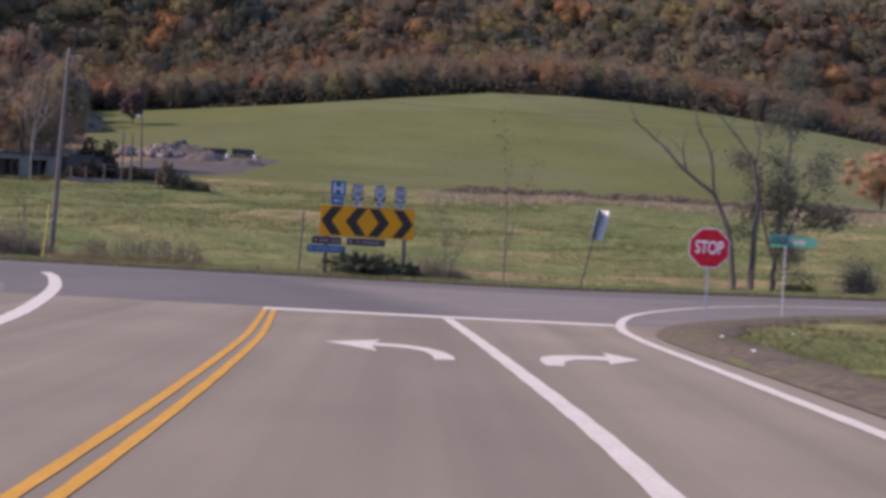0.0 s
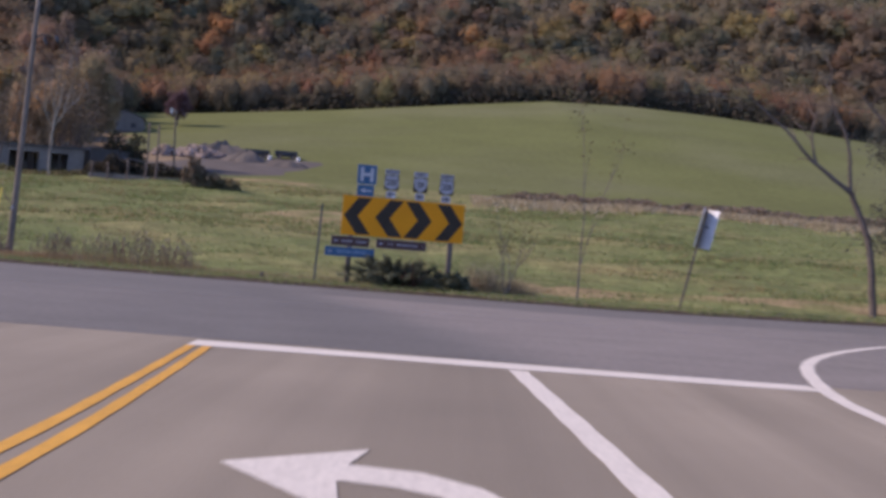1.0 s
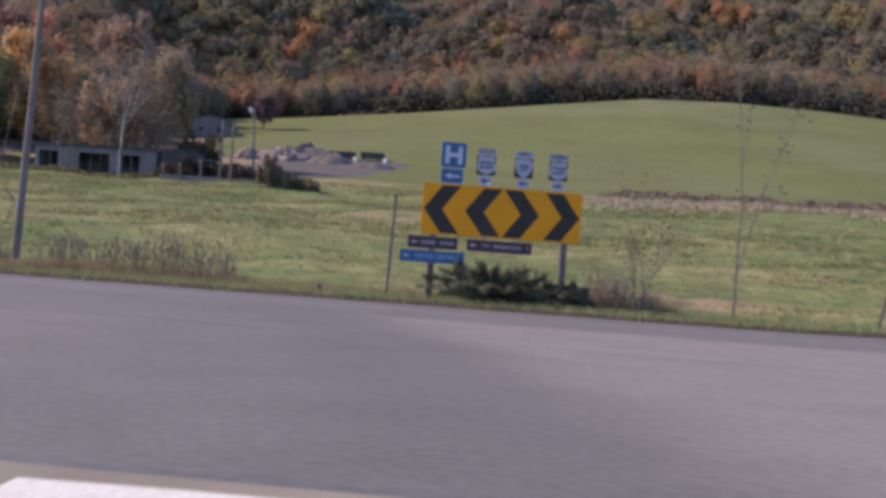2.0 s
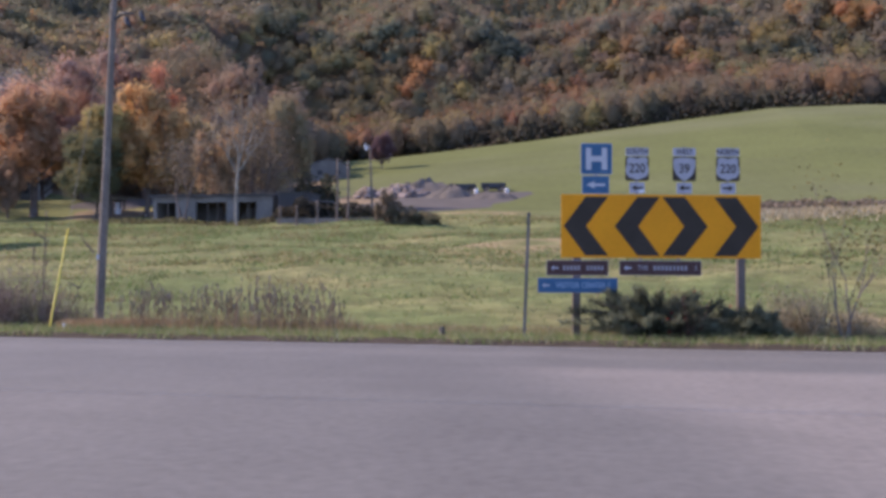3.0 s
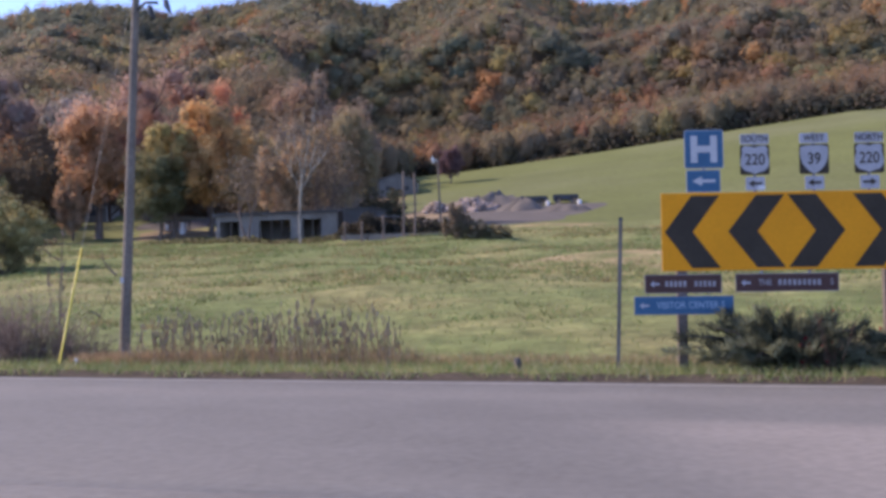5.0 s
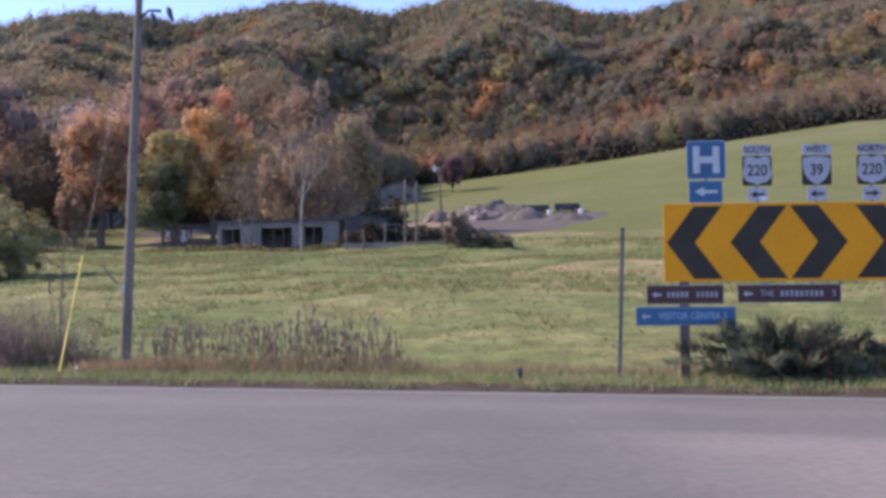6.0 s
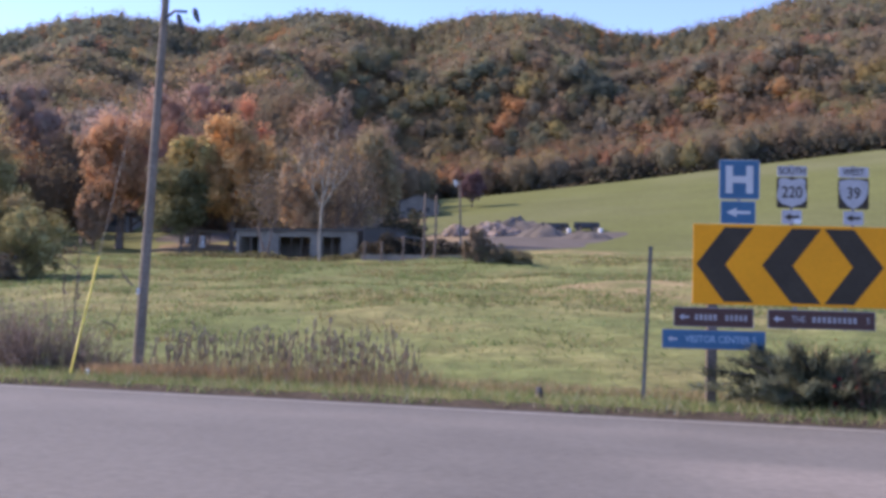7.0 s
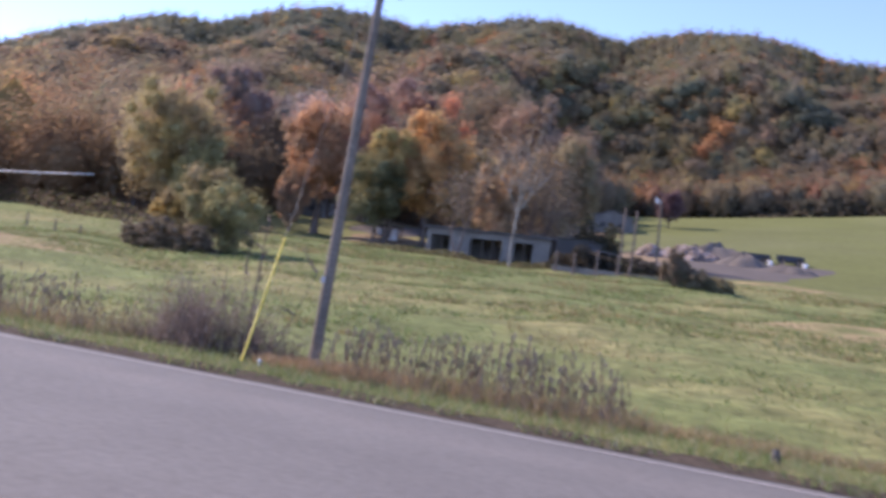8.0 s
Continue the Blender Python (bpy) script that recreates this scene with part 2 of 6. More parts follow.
def curve_points(pts, step=0.6):
    """A smooth line through the given corners (Catmull-Rom)."""
    p = np.array([pts[0], *pts, pts[-1]], dtype=float)
    out = []
    for i in range(1, len(p) - 2):
        n = max(2, int(np.linalg.norm(p[i + 1] - p[i]) / step))
        for s in np.arange(n) / n:
            a, b, c, d = p[i - 1], p[i], p[i + 1], p[i + 2]
            out.append(0.5 * ((2 * b) + (c - a) * s + (2 * a - 5 * b + 4 * c - d) * s * s + (3 * b - a - 3 * c + d) * s ** 3))
    out.append(p[-2])
    return np.array(out)

# ---- the lie of the land ----
RIDGE_AZ = np.array([-60, -49.7, -46.3, -42.4, -39.9, -36.6, -34.2, -32.5, -30.0, -29.0, -26.9, -24.6, -22.5, -20.2, -18.6, -16.7, -14.6, -12.3, -10.0, -8.1, -5.5, -3.8, -2.0, 0.6, 4.7, 12, 32.0])
RIDGE_SLOPE = np.array([0.12, 0.171, 0.199, 0.2256, 0.228, 0.251, 0.2605, 0.2605, 0.2565, 0.2575, 0.266, 0.2765, 0.281, 0.272, 0.268, 0.278, 0.284, 0.285, 0.278, 0.266, 0.263, 0.2717, 0.2776, 0.293, 0.291, 0.285, 0.28])
RIDGE_R = 585.0
FOLD_AZ = np.array([-56, -47, -40.2, -38, -34.6, -32.5, -30.4, -28.5, -23.2, -21, -19.2, -17, -12.6, -10, -7.6, -5, 3.5, 6, 9, 12, 20.0])
FOLD_DEEP = np.array([0.2, 0, 0.9, 0.7, 0, 0.35, 1.0, 0.75, 0, 0.4, 1.0, 0.75, 0, 0.4, 1.0, 0.8, 0, 0.4, 0.9, 0.7, 0.2])
CREST_X = np.array([-110, -71, -37, -2, 23, 45, 67, 84, 101, 119, 136, 200.0])
CREST_Z = np.array([33.7, 36.5, 40.4, 45.0, 48.1, 48.4, 47.4, 45.9, 43.7, 40.5, 37.3, 28.3])


def smooth01(t):
    t = np.clip(t, 0, 1)
    return t * t * (3 - 2 * t)


def road_rise(x):
    """The crossing road climbs gently to the right."""
    return 0.02 * np.logaddexp(0, (np.asarray(x, dtype=float) - 6) * 1.2) / 1.2 * (1 - smooth01((np.asarray(x) - 40) / 60))


LATTICE = np.random.default_rng(77).uniform(-1, 1, (256, 256))


def lattice(x, y, step):
    """Smooth random swells, step metres from one to the next."""
    u, v = np.asarray(x, dtype=float) / step + 97.3, np.asarray(y, dtype=float) / step + 41.7
    i, j = np.floor(u).astype(int), np.floor(v).astype(int)
    a, b = u - i, v - j
    a, b = a * a * (3 - 2 * a), b * b * (3 - 2 * b)
    i, j, k, m = i % 256, j % 256, (i + 1) % 256, (j + 1) % 256
    return (LATTICE[i, j] * (1 - a) + LATTICE[k, j] * a) * (1 - b) + (LATTICE[i, m] * (1 - a) + LATTICE[k, m] * a) * b


def ripple(x, y):
    return np.sin(x * 0.031 + 1.3) * np.cos(y * 0.027 - 0.4) + 0.6 * np.sin(x * 0.071 + y * 0.052) + 0.35 * np.sin(x * 0.13 - y * 0.11 + 2)


def height(x, y):
    x, y = np.asarray(x, dtype=float), np.asarray(y, dtype=float)
    meadow = 0.1 * np.logaddexp(0, (y - 46) / 3.0) * 3.0
    meadow = np.where(y > 112, 6.6 + 0.08 * np.minimum(y - 112, 20) + 0.025 * np.maximum(y - 132, 0), meadow) + 0.12 * ripple(x * 6, y * 6) * smooth01((y - 46) / 20)
    meadow = meadow + 1.75 * smooth01((y - 107) / 24) * smooth01((-42.5 - x) / 7) * smooth01((x + 95) / 12)      # terrace under the maples
    meadow = meadow - 0.17 * np.exp(-((y - 43.9) / 1.2) ** 2)      # shallow ditch behind the verge
    crest = np.interp(x, CREST_X, CREST_Z)
    dome = 7.0 + (crest - 7.0) * (smooth01((y - 114) / 221) * 0.6 + 0.4 * np.clip((y - 114) / 221, 0, 1)) * (y > 114)
    r = np.hypot(x + 1, y - 24)
    az = np.degrees(np.arctan2(x + 1, y - 24))
    e = np.interp(az, RIDGE_AZ, RIDGE_SLOPE)
    fr = np.clip((r - 130) / (RIDGE_R - 130), 0, 1)
    top = 1.3 + RIDGE_R * e - 11
    wood = 9 + (top - 9) * fr ** 1.15 + 5 * ripple(x * 1.4, y * 1.4) * np.sin(math.pi * fr)
    fold = np.interp(az, FOLD_AZ, FOLD_DEEP)      # spurs and the hollows between them, running down the hillside
    wood = wood - 16 * fold * smooth01((r - 350) / 150) * smooth01((578 - r) / 70)
    wood = wood * np.where(r > RIDGE_R, np.clip(1 - (r - RIDGE_R) / 500, 0, 1), 1)
    wood = np.where(r < 130, meadow, wood)
    wood = np.where(np.abs(az) > 75, np.minimum(wood, 8 + 0.05 * r), wood)
    infield = smooth01((az + 25) / 4.5) * (1 - smooth01((y - 330) / 50))
    swell = 0.35 * smooth01((y - 92) / 14) * smooth01((az + 25) / 4.5)
    field = np.where(y > 114, np.maximum(meadow, dome), meadow + swell)
    z = np.where(y < 105, meadow + swell, infield * field + (1 - infield) * wood)
    hummock = (0.10 * lattice(x, y * 1.3, 2.6) + 0.045 * lattice(x + 5, y * 1.3, 1.2)) * smooth01((y - 42.5) / 4) * smooth01((112 - y) / 4)
    return z + road_rise(x) * (1 - smooth01((y - 60) / 60)) + hummock


EDGE_RIGHT = curve_points([(5.6, -80), (5.6, -20), (5.6, 5), (5.55, 12), (5.4, 17), (5.65, 19.5), (6.7, 22.3), (8.35, 24.5), (11.0, 27.0), (14.4, 28.9), (20, 30.2), (32, 30.75), (90, 30.76)])
EDGE_LEFT = curve_points([(-5.9, -80), (-5.9, -20), (-5.9, 5), (-5.95, 11), (-6.3, 16), (-7.0, 20), (-8.3, 24.3), (-10.2, 27.7), (-13.5, 29.6), (-20, 30.4), (-32, 30.75), (-90, 30.76)])
LINE_RIGHT = curve_points([(5.05, -80), (5.05, -20), (5.03, 2), (5.0, 8), (4.92, 14), (4.87, 18), (5.13, 21.0), (6.2, 25), (8.0, 28.4), (10.4, 31.2), (13.4, 32.7), (19, 33.2), (32, 33.3), (90, 33.3)], 0.3)
LINE_LEFT = curve_points([(-4.45, -80), (-4.45, -20), (-4.45, 3), (-4.5, 9.5), (-4.65, 13), (-4.95, 15.6), (-5.6, 18.8), (-6.9, 24.0), (-8.5, 29.0), (-9.55, 31.6)], 0.3)
FAR_EDGE, FAR_LINE, SEAM = 39.75, 39.27, 21.65


def paved(x, y):
    xl = np.interp(y, EDGE_LEFT[:, 1], EDGE_LEFT[:, 0])
    xr = np.interp(y, EDGE_RIGHT[:, 1], EDGE_RIGHT[:, 0])
    return (y < FAR_EDGE) & (x > np.where(y > 30.75, -95, xl)) & (x < np.where(y > 30.75, 95, xr))


def make_ground():
    fine_x, fine_y = np.arange(-54, 34.1, 0.5), np.arange(-6, 84.1, 0.5)
    xs = np.concatenate([-np.geomspace(54.7, 2500, 70)[::-1], fine_x, np.geomspace(34.7, 2500, 70)])
    ys = np.concatenate([-np.geomspace(6.7, 1500, 22)[::-1], fine_y, 84 + np.cumsum(np.full(30, 0.9)), 111 + np.cumsum(np.full(87, 2.2)), 302 + np.cumsum(np.full(45, 5.0)), 527 + np.geomspace(8, 2500, 22)])
    X, Y = np.meshgrid(xs, ys, indexing="ij")
    Z = height(X, Y)
    on = paved(X, Y)
    verge = 0.05 * np.sin(X * 1.7 + Y) * np.sin(X * 0.9 - Y * 1.3) + 0.03
    Z = np.where(on, road_rise(X) - 0.10, Z + np.where((np.abs(X) < 60) & (Y < 60), verge * 0.6, 0))
    nx, ny = X.shape
    i, j = np.meshgrid(np.arange(nx - 1), np.arange(ny - 1), indexing="ij")
    faces = np.stack([i * ny + j, (i + 1) * ny + j, (i + 1) * ny + j + 1, i * ny + j + 1], -1).reshape(-1, 4)
    me = np_mesh("ground", np.stack([X, Y, Z], -1), faces, M_GRASS, smooth=True)
    me.materials.append(M_FIELD)
    me.materials.append(M_LITTER)
    cx, cy = (X[:-1, :-1] + X[1:, 1:]) / 2, (Y[:-1, :-1] + Y[1:, 1:]) / 2
    az, r = np.degrees(np.arctan2(cx + 1, cy - 24)), np.hypot(cx + 1, cy - 24)
    wooded = ((az < -18) & (r > np.where(az < -36, 114, np.where(az < -26.5, 146, 130)))) | (cy > 316)
    me.polygons.foreach_set("material_index", np.where(wooded & (np.abs(az) < 90), 2, (cy > 113) & (az > -19)).astype(np.int32).ravel())
    tagged(new("ground", me), "green and straw-coloured meadow rising to a grassy hill", "ground", kind="structure")


def road_wear(x, y):
    """Colour of the crossing's asphalt: paler where traffic polishes it, darker along the turning path."""
    bound = np.interp(y, [21, 24, 28.5, 33.5, 35.5], [1.6, 0.9, -0.4, -2.2, -3.4]) + 0.12 * np.sin(y * 1.3)
    pale = smooth01((x - bound + 0.3) / 2.0) * smooth01((35.6 - y) / 0.9) * (1 - 0.5 * smooth01((x - 5) / 6))
    pale = pale + 0.30 * np.exp(-((x + 6.5) / 2.2) ** 2) * smooth01((33.5 - y) / 4) + 0.25 * np.exp(-((y - 37.6) / 0.45) ** 2)
    dark = np.exp(-((x - bound + 1.0) / 0.9) ** 2) * smooth01((37 - y) / 2)
    c = np.array([0.149, 0.139, 0.132])[None] + pale[:, None] * np.array([0.070, 0.054, 0.046])[None]
    c = c * (1 - 0.07 * dark)[:, None]
    lane = 1 + 0.14 * smooth01((x - 2.4) / 0.5) * smooth01((5 - x) / 0.4) - 0.10 * np.exp(-((x - 0.75) / 0.45) ** 2) - 0.07 * np.exp(-((x - 3.6) / 0.4) ** 2) + 0.05 * np.sin(x * 2.3 + 0.1 * y)
    return np.where((y < SEAM)[:, None], np.array([0.258, 0.217, 0.170])[None] * lane[:, None], c)


def road_sheet(name, rows, material, label, cols=64):
    v, n = [], len(rows)
    for y in rows:
        xl = -90 if rows[0] > 30 else np.interp(y, EDGE_LEFT[:, 1], EDGE_LEFT[:, 0])
        xr = 90 if rows[0] > 30 else np.interp(y, EDGE_RIGHT[:, 1], EDGE_RIGHT[:, 0])
        u = np.linspace(0, 1, cols)
        x = xl + (xr - xl) * u
        v.append(np.stack([x, np.full(cols, y), road_rise(x)], -1))
    last = v[-1].copy()      # a tongue tucked under the next sheet closes the joint
    last[:, 1:] += (0.2, -0.005)
    v.append(last)
    n += 1
    v = np.concatenate(v)
    low = v.copy()
    low[:, 2] -= 0.16
    i, j = np.meshgrid(np.arange(n - 1), np.arange(cols - 1), indexing="ij")
    f = np.stack([i * cols + j, i * cols + j + 1, (i + 1) * cols + j + 1, (i + 1) * cols + j], -1).reshape(-1, 4)
    rim = [k for k in range(cols)] + [k * cols + cols - 1 for k in range(1, n)] + [(n - 1) * cols + k for k in range(cols - 2, -1, -1)] + [k * cols for k in range(n - 2, 0, -1)]
    side = [[rim[k], rim[k] + n * cols, rim[(k + 1) % len(rim)] + n * cols, rim[(k + 1) % len(rim)]] for k in range(len(rim))]
    me = np_mesh(name, np.concatenate([v, low]), np.concatenate([f, np.array(side)]), material, road_wear(*np.concatenate([v, low])[:, :2].T))
    tagged(new(name, me), label, "road", kind="structure")


def strip(name, line, width, material, label, lift=0.006):
    """A painted line on the road along (x, y) points."""
    p = np.asarray(line, dtype=float)
    d = np.gradient(p, axis=0)
    d /= np.linalg.norm(d, axis=1)[:, None]
    nrm = np.stack([-d[:, 1], d[:, 0]], -1)
    wob = 1 + 0.06 * np.sin(np.arange(len(p)) * 1.7)
    rows = []
    for s in (-0.5, 0.5):
        q = p + nrm * (width * s) * wob[:, None]
        rows.append(np.concatenate([q, (road_rise(q[:, 0]) + lift)[:, None]], 1))
    n = len(p)
    f = [[n + k, k, k + 1, n + k + 1] for k in range(n - 1)]
    me = np_mesh(name, np.concatenate(rows), f, material)
    return tagged(new(name, me), label, "road marking", kind="structure")


def flat_shape(name, pts, material, label, lift=0.006):
    bm = bmesh.new()
    bm.faces.new([bm.verts.new((x, y, float(road_rise(x)) + lift)) for x, y in pts])
    bmesh.ops.triangulate(bm, faces=bm.faces[:])
    me = bpy.data.meshes.new(name)
    bm.to_mesh(me)
    bm.free()
    me.materials.append(material)
    if me.polygons[0].normal.z < 0:
        me.flip_normals()
    return tagged(new(name, me), label, "road marking", kind="structure")


make_ground()
road_sheet("road_approach", np.concatenate([np.arange(-80, 10, 5.0), np.arange(10, SEAM, 0.6), [SEAM - 0.001]]), M_ROAD, "pinkish grey worn asphalt road leading to the junction")
road_sheet("road_crossing", np.linspace(30.75, FAR_EDGE, 20), M_CROSS, "darker grey asphalt of the crossing road", 361)
road_sheet("road_mouth", np.concatenate([[SEAM], np.arange(22, 30, 0.4), np.arange(30, 30.75, 0.15), [30.75]]), M_CROSS, "darker grey asphalt where the side road widens")

strip("edge_line_right", LINE_RIGHT[LINE_RIGHT[:, 1] > -20], 0.19, M_WHITE, "white edge line sweeping round the corner")
strip("edge_line_left", LINE_LEFT[LINE_LEFT[:, 1] > -20], 0.30, M_WHITE, "white edge line bending away round the corner")
strip("edge_line_far", [(x, FAR_LINE) for x in np.arange(-80, 80, 1.0)], 0.13, M_FAINT, "faint white edge line along the meadow side")
strip("stop_line", [(-1.9 + 0.7 * k, 21.02 + 0.028 * k) for k in range(11)], 0.62, M_WHITE, "broad white stop line across two lanes")
CENTRE = curve_points([(-1.18, -60), (-1.18, -10), (-1.18, 1), (-1.17, 6), (-1.21, 9.5), (-1.345, 14.4), (-1.565, 17.6), (-1.83, 20.7)], 0.3)
for dx in (0.0, 0.23):
    strip("centre_line", [(x + dx * (1 - 0.25 * max(0, (y - 10) / 11)), y) for x, y in CENTRE if y > -20], 0.105, M_YELLOW, "yellow line of the double centre line")
LANE = curve_points([(2.46, -60), (2.46, -10), (2.46, 0), (2.45, 5), (2.4, 8.3), (2.2, 12.4), (1.97, 16.5), (1.7, 20.75)], 0.3)
strip("lane_line", [(x, y) for x, y in LANE if y > -20], 0.205, M_WHITE, "solid white line between the turning lanes")
flat_shape("turn_arrow_left", [(-0.23, 14.72), (0.52, 15.4), (0.44, 14.9), (0.85, 14.84), (1.17, 14.55), (1.38, 14.1), (1.5, 13.55), (1.5, 13.1), (1.24, 13.05), (1.22, 13.6), (1.13, 14.0), (0.95, 14.28), (0.7, 14.42), (0.42, 14.47), (0.51, 13.75)], M_WHITE, "white left turn arrow painted on the lane")
flat_shape("turn_arrow_right", [(4.08, 14.32), (3.52, 13.54), (3.6, 14.03), (3.35, 14.05), (3.12, 13.93), (2.95, 13.62), (2.86, 13.04), (2.63, 13.02), (2.62, 13.6), (2.7, 14.1), (2.92, 14.4), (3.23, 14.55), (3.68, 14.6), (3.72, 15.2)], M_WHITE, "white right turn arrow painted on the lane")

# ---- trees and growth ----
OLIVE, BROWN, TWIG = (0.185, 0.17, 0.085), (0.235, 0.158, 0.085), (0.13, 0.10, 0.085)
# haze over the far woods is put into these paler, greyer leaf colours
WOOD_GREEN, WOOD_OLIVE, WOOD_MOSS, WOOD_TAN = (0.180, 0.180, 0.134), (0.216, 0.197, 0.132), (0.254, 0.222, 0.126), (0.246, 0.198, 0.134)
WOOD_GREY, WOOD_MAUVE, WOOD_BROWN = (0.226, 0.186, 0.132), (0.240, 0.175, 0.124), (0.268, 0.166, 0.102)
WOOD_ORANGE, WOOD_YELLOW, WOOD_RUST = (0.43, 0.235, 0.12), (0.33, 0.255, 0.12), (0.32, 0.175, 0.115)
STANDS = ((-84, 363, 5, WOOD_ORANGE), (-23, 231, 5, WOOD_RUST), (-30, 174, 4, WOOD_YELLOW), (-95, 373, 8, WOOD_GREEN), (15, 431, 6, WOOD_RUST), (-226, 498, 8, WOOD_ORANGE), (-134, 289, 5, WOOD_YELLOW), (-265, 505, 5, WOOD_RUST), (-75, 371, 4, WOOD_YELLOW), (26, 364, 6, WOOD_YELLOW), (53, 373, 6, WOOD_ORANGE), (95, 384, 6, WOOD_YELLOW), (-84, 359, 5, WOOD_ORANGE), (-74, 353, 8, WOOD_OLIVE), (-57, 376, 9, WOOD_GREEN), (-135, 369, 9, WOOD_OLIVE))      # groups of trees that turned alike
# shade along the wood's edge is put into this dark shrub colour
SHADED_UNDERGROWTH = np.array([0.135, 0.115, 0.085])


def leaf_quads(rng, centres, size, stretch=1.0):
    """Small leaf clumps, one quad at each centre, turned at random."""
    n = len(centres)
    a = rng.normal(size=(n, 3))
    a /= np.linalg.norm(a, axis=1)[:, None]
    b = np.cross(a, rng.normal(size=(n, 3)))
    b /= np.linalg.norm(b, axis=1)[:, None]
    s = (size * rng.uniform(0.6, 1.35, n))[:, None]
    a, b = a * s * 0.5 * stretch, b * s * 0.5
    k = rng.uniform(0.5, 1.0, (n, 1))
    v = np.stack([centres - a - b * k, centres + a * k - b, centres + a + b * k, centres - a * k + b], 1).reshape(-1, 3)
    f = np.arange(4 * n).reshape(n, 4)
    return v, f


TO_LIGHT = np.array([-0.35, -0.45, 0.7])      # leaves spread themselves towards the open sky


def leaf_tris(rng, centres, size, way=TO_LIGHT, loose=0.5):
    """Small leaf clumps, one triangle at each centre, turned roughly to the light."""
    n = len(centres)
    face = way + rng.normal(size=(n, 3)) * loose
    a = np.cross(face, rng.normal(size=(n, 3)))
    a /= np.linalg.norm(a, axis=1)[:, None]
    b = np.cross(face, a)
    b /= np.linalg.norm(b, axis=1)[:, None]
    s = (size * rng.uniform(0.7, 1.3, n))[:, None]
    v = np.stack([centres - a * s * 0.6 - b * s * 0.5, centres + a * s * 0.6 - b * s * 0.4, centres + b * s * 0.7], 1).reshape(-1, 3)
    return v, np.arange(3 * n).reshape(n, 3)


def crown_lumps(rng, lumps=26):
    """Centres and sizes of the lumps that make an uneven crown inside the unit ball."""
    d = rng.normal(size=(lumps, 3))
    d /= np.linalg.norm(d, axis=1)[:, None]
    d[:, 2] = d[:, 2] * 0.9 + 0.1
    return d * rng.uniform(0.05, 0.95, (lumps, 1)) ** 0.6, rng.uniform(0.10, 0.24, lumps), d


def crown_points(rng, n, lumps):
    """Points on the lumps of a crown, and the ways that they face."""
    c, w, d = lumps
    k = rng.integers(0, len(w), n)
    p = rng.normal(size=(n, 3))
    p /= np.linalg.norm(p, axis=1)[:, None]
    q = c[k] + p * (w[k] * rng.uniform(0.3, 1.45, n))[:, None]
    out = p + 0.4 * d[k]
    return q, out / np.linalg.norm(out, axis=1)[:, None], k


def ball_arrays():
    bm = bmesh.new()
    bmesh.ops.create_icosphere(bm, subdivisions=1, radius=1)
    v, f = np.array([q.co[:] for q in bm.verts]), np.array([[q.index for q in g.verts] for g in bm.faces])
    bm.free()
    return v, f


def shades(rng, n, colour, spread=0.25, mix=None, part_of=0.3):
    c = np.tile(np.array(colour), (n, 1))
    if mix is not None:
        c = np.where(rng.random((n, 1)) < part_of, np.array(mix), c)
    return np.repeat(c * rng.uniform(1 - spread, 1 + spread, (n, 1)), 4, axis=0)


def limb(rng, soup, start, way, length, radius, depth, spread, tips, sides=6, droop=0.0, bend=0.25):
    """A tapered limb that forks."""
    way = way / np.linalg.norm(way)
    steps = 5
    pts = [start]
    w = way.copy()
    for _ in range(steps):
        w = w + rng.normal(size=3) * bend * 0.35 + np.array([0, 0, -droop])
        w /= np.linalg.norm(w)
        pts.append(pts[-1] + w * length / steps)
    radii = np.linspace(radius, radius * (0.55 if depth else 0.25), steps + 1)
    v, f = tube_arrays(pts, radii, sides)
    soup.add(v, f)
    tips.append(pts[-1])
    if depth:
        for k in range(rng.integers(2, 4)):
            at = pts[-1] if k == 0 else pts[int(rng.integers(2, steps))]
            side = rng.normal(size=3)
            side -= w * side.dot(w)
            side /= np.linalg.norm(side)
            limb(rng, soup, at, w + side * spread * rng.uniform(0.5, 1.2) + np.array([0, 0, 0.15]), length * rng.uniform(0.55, 0.8), radius * 0.5, depth - 1, spread, tips, max(3, sides - 1), droop, bend)


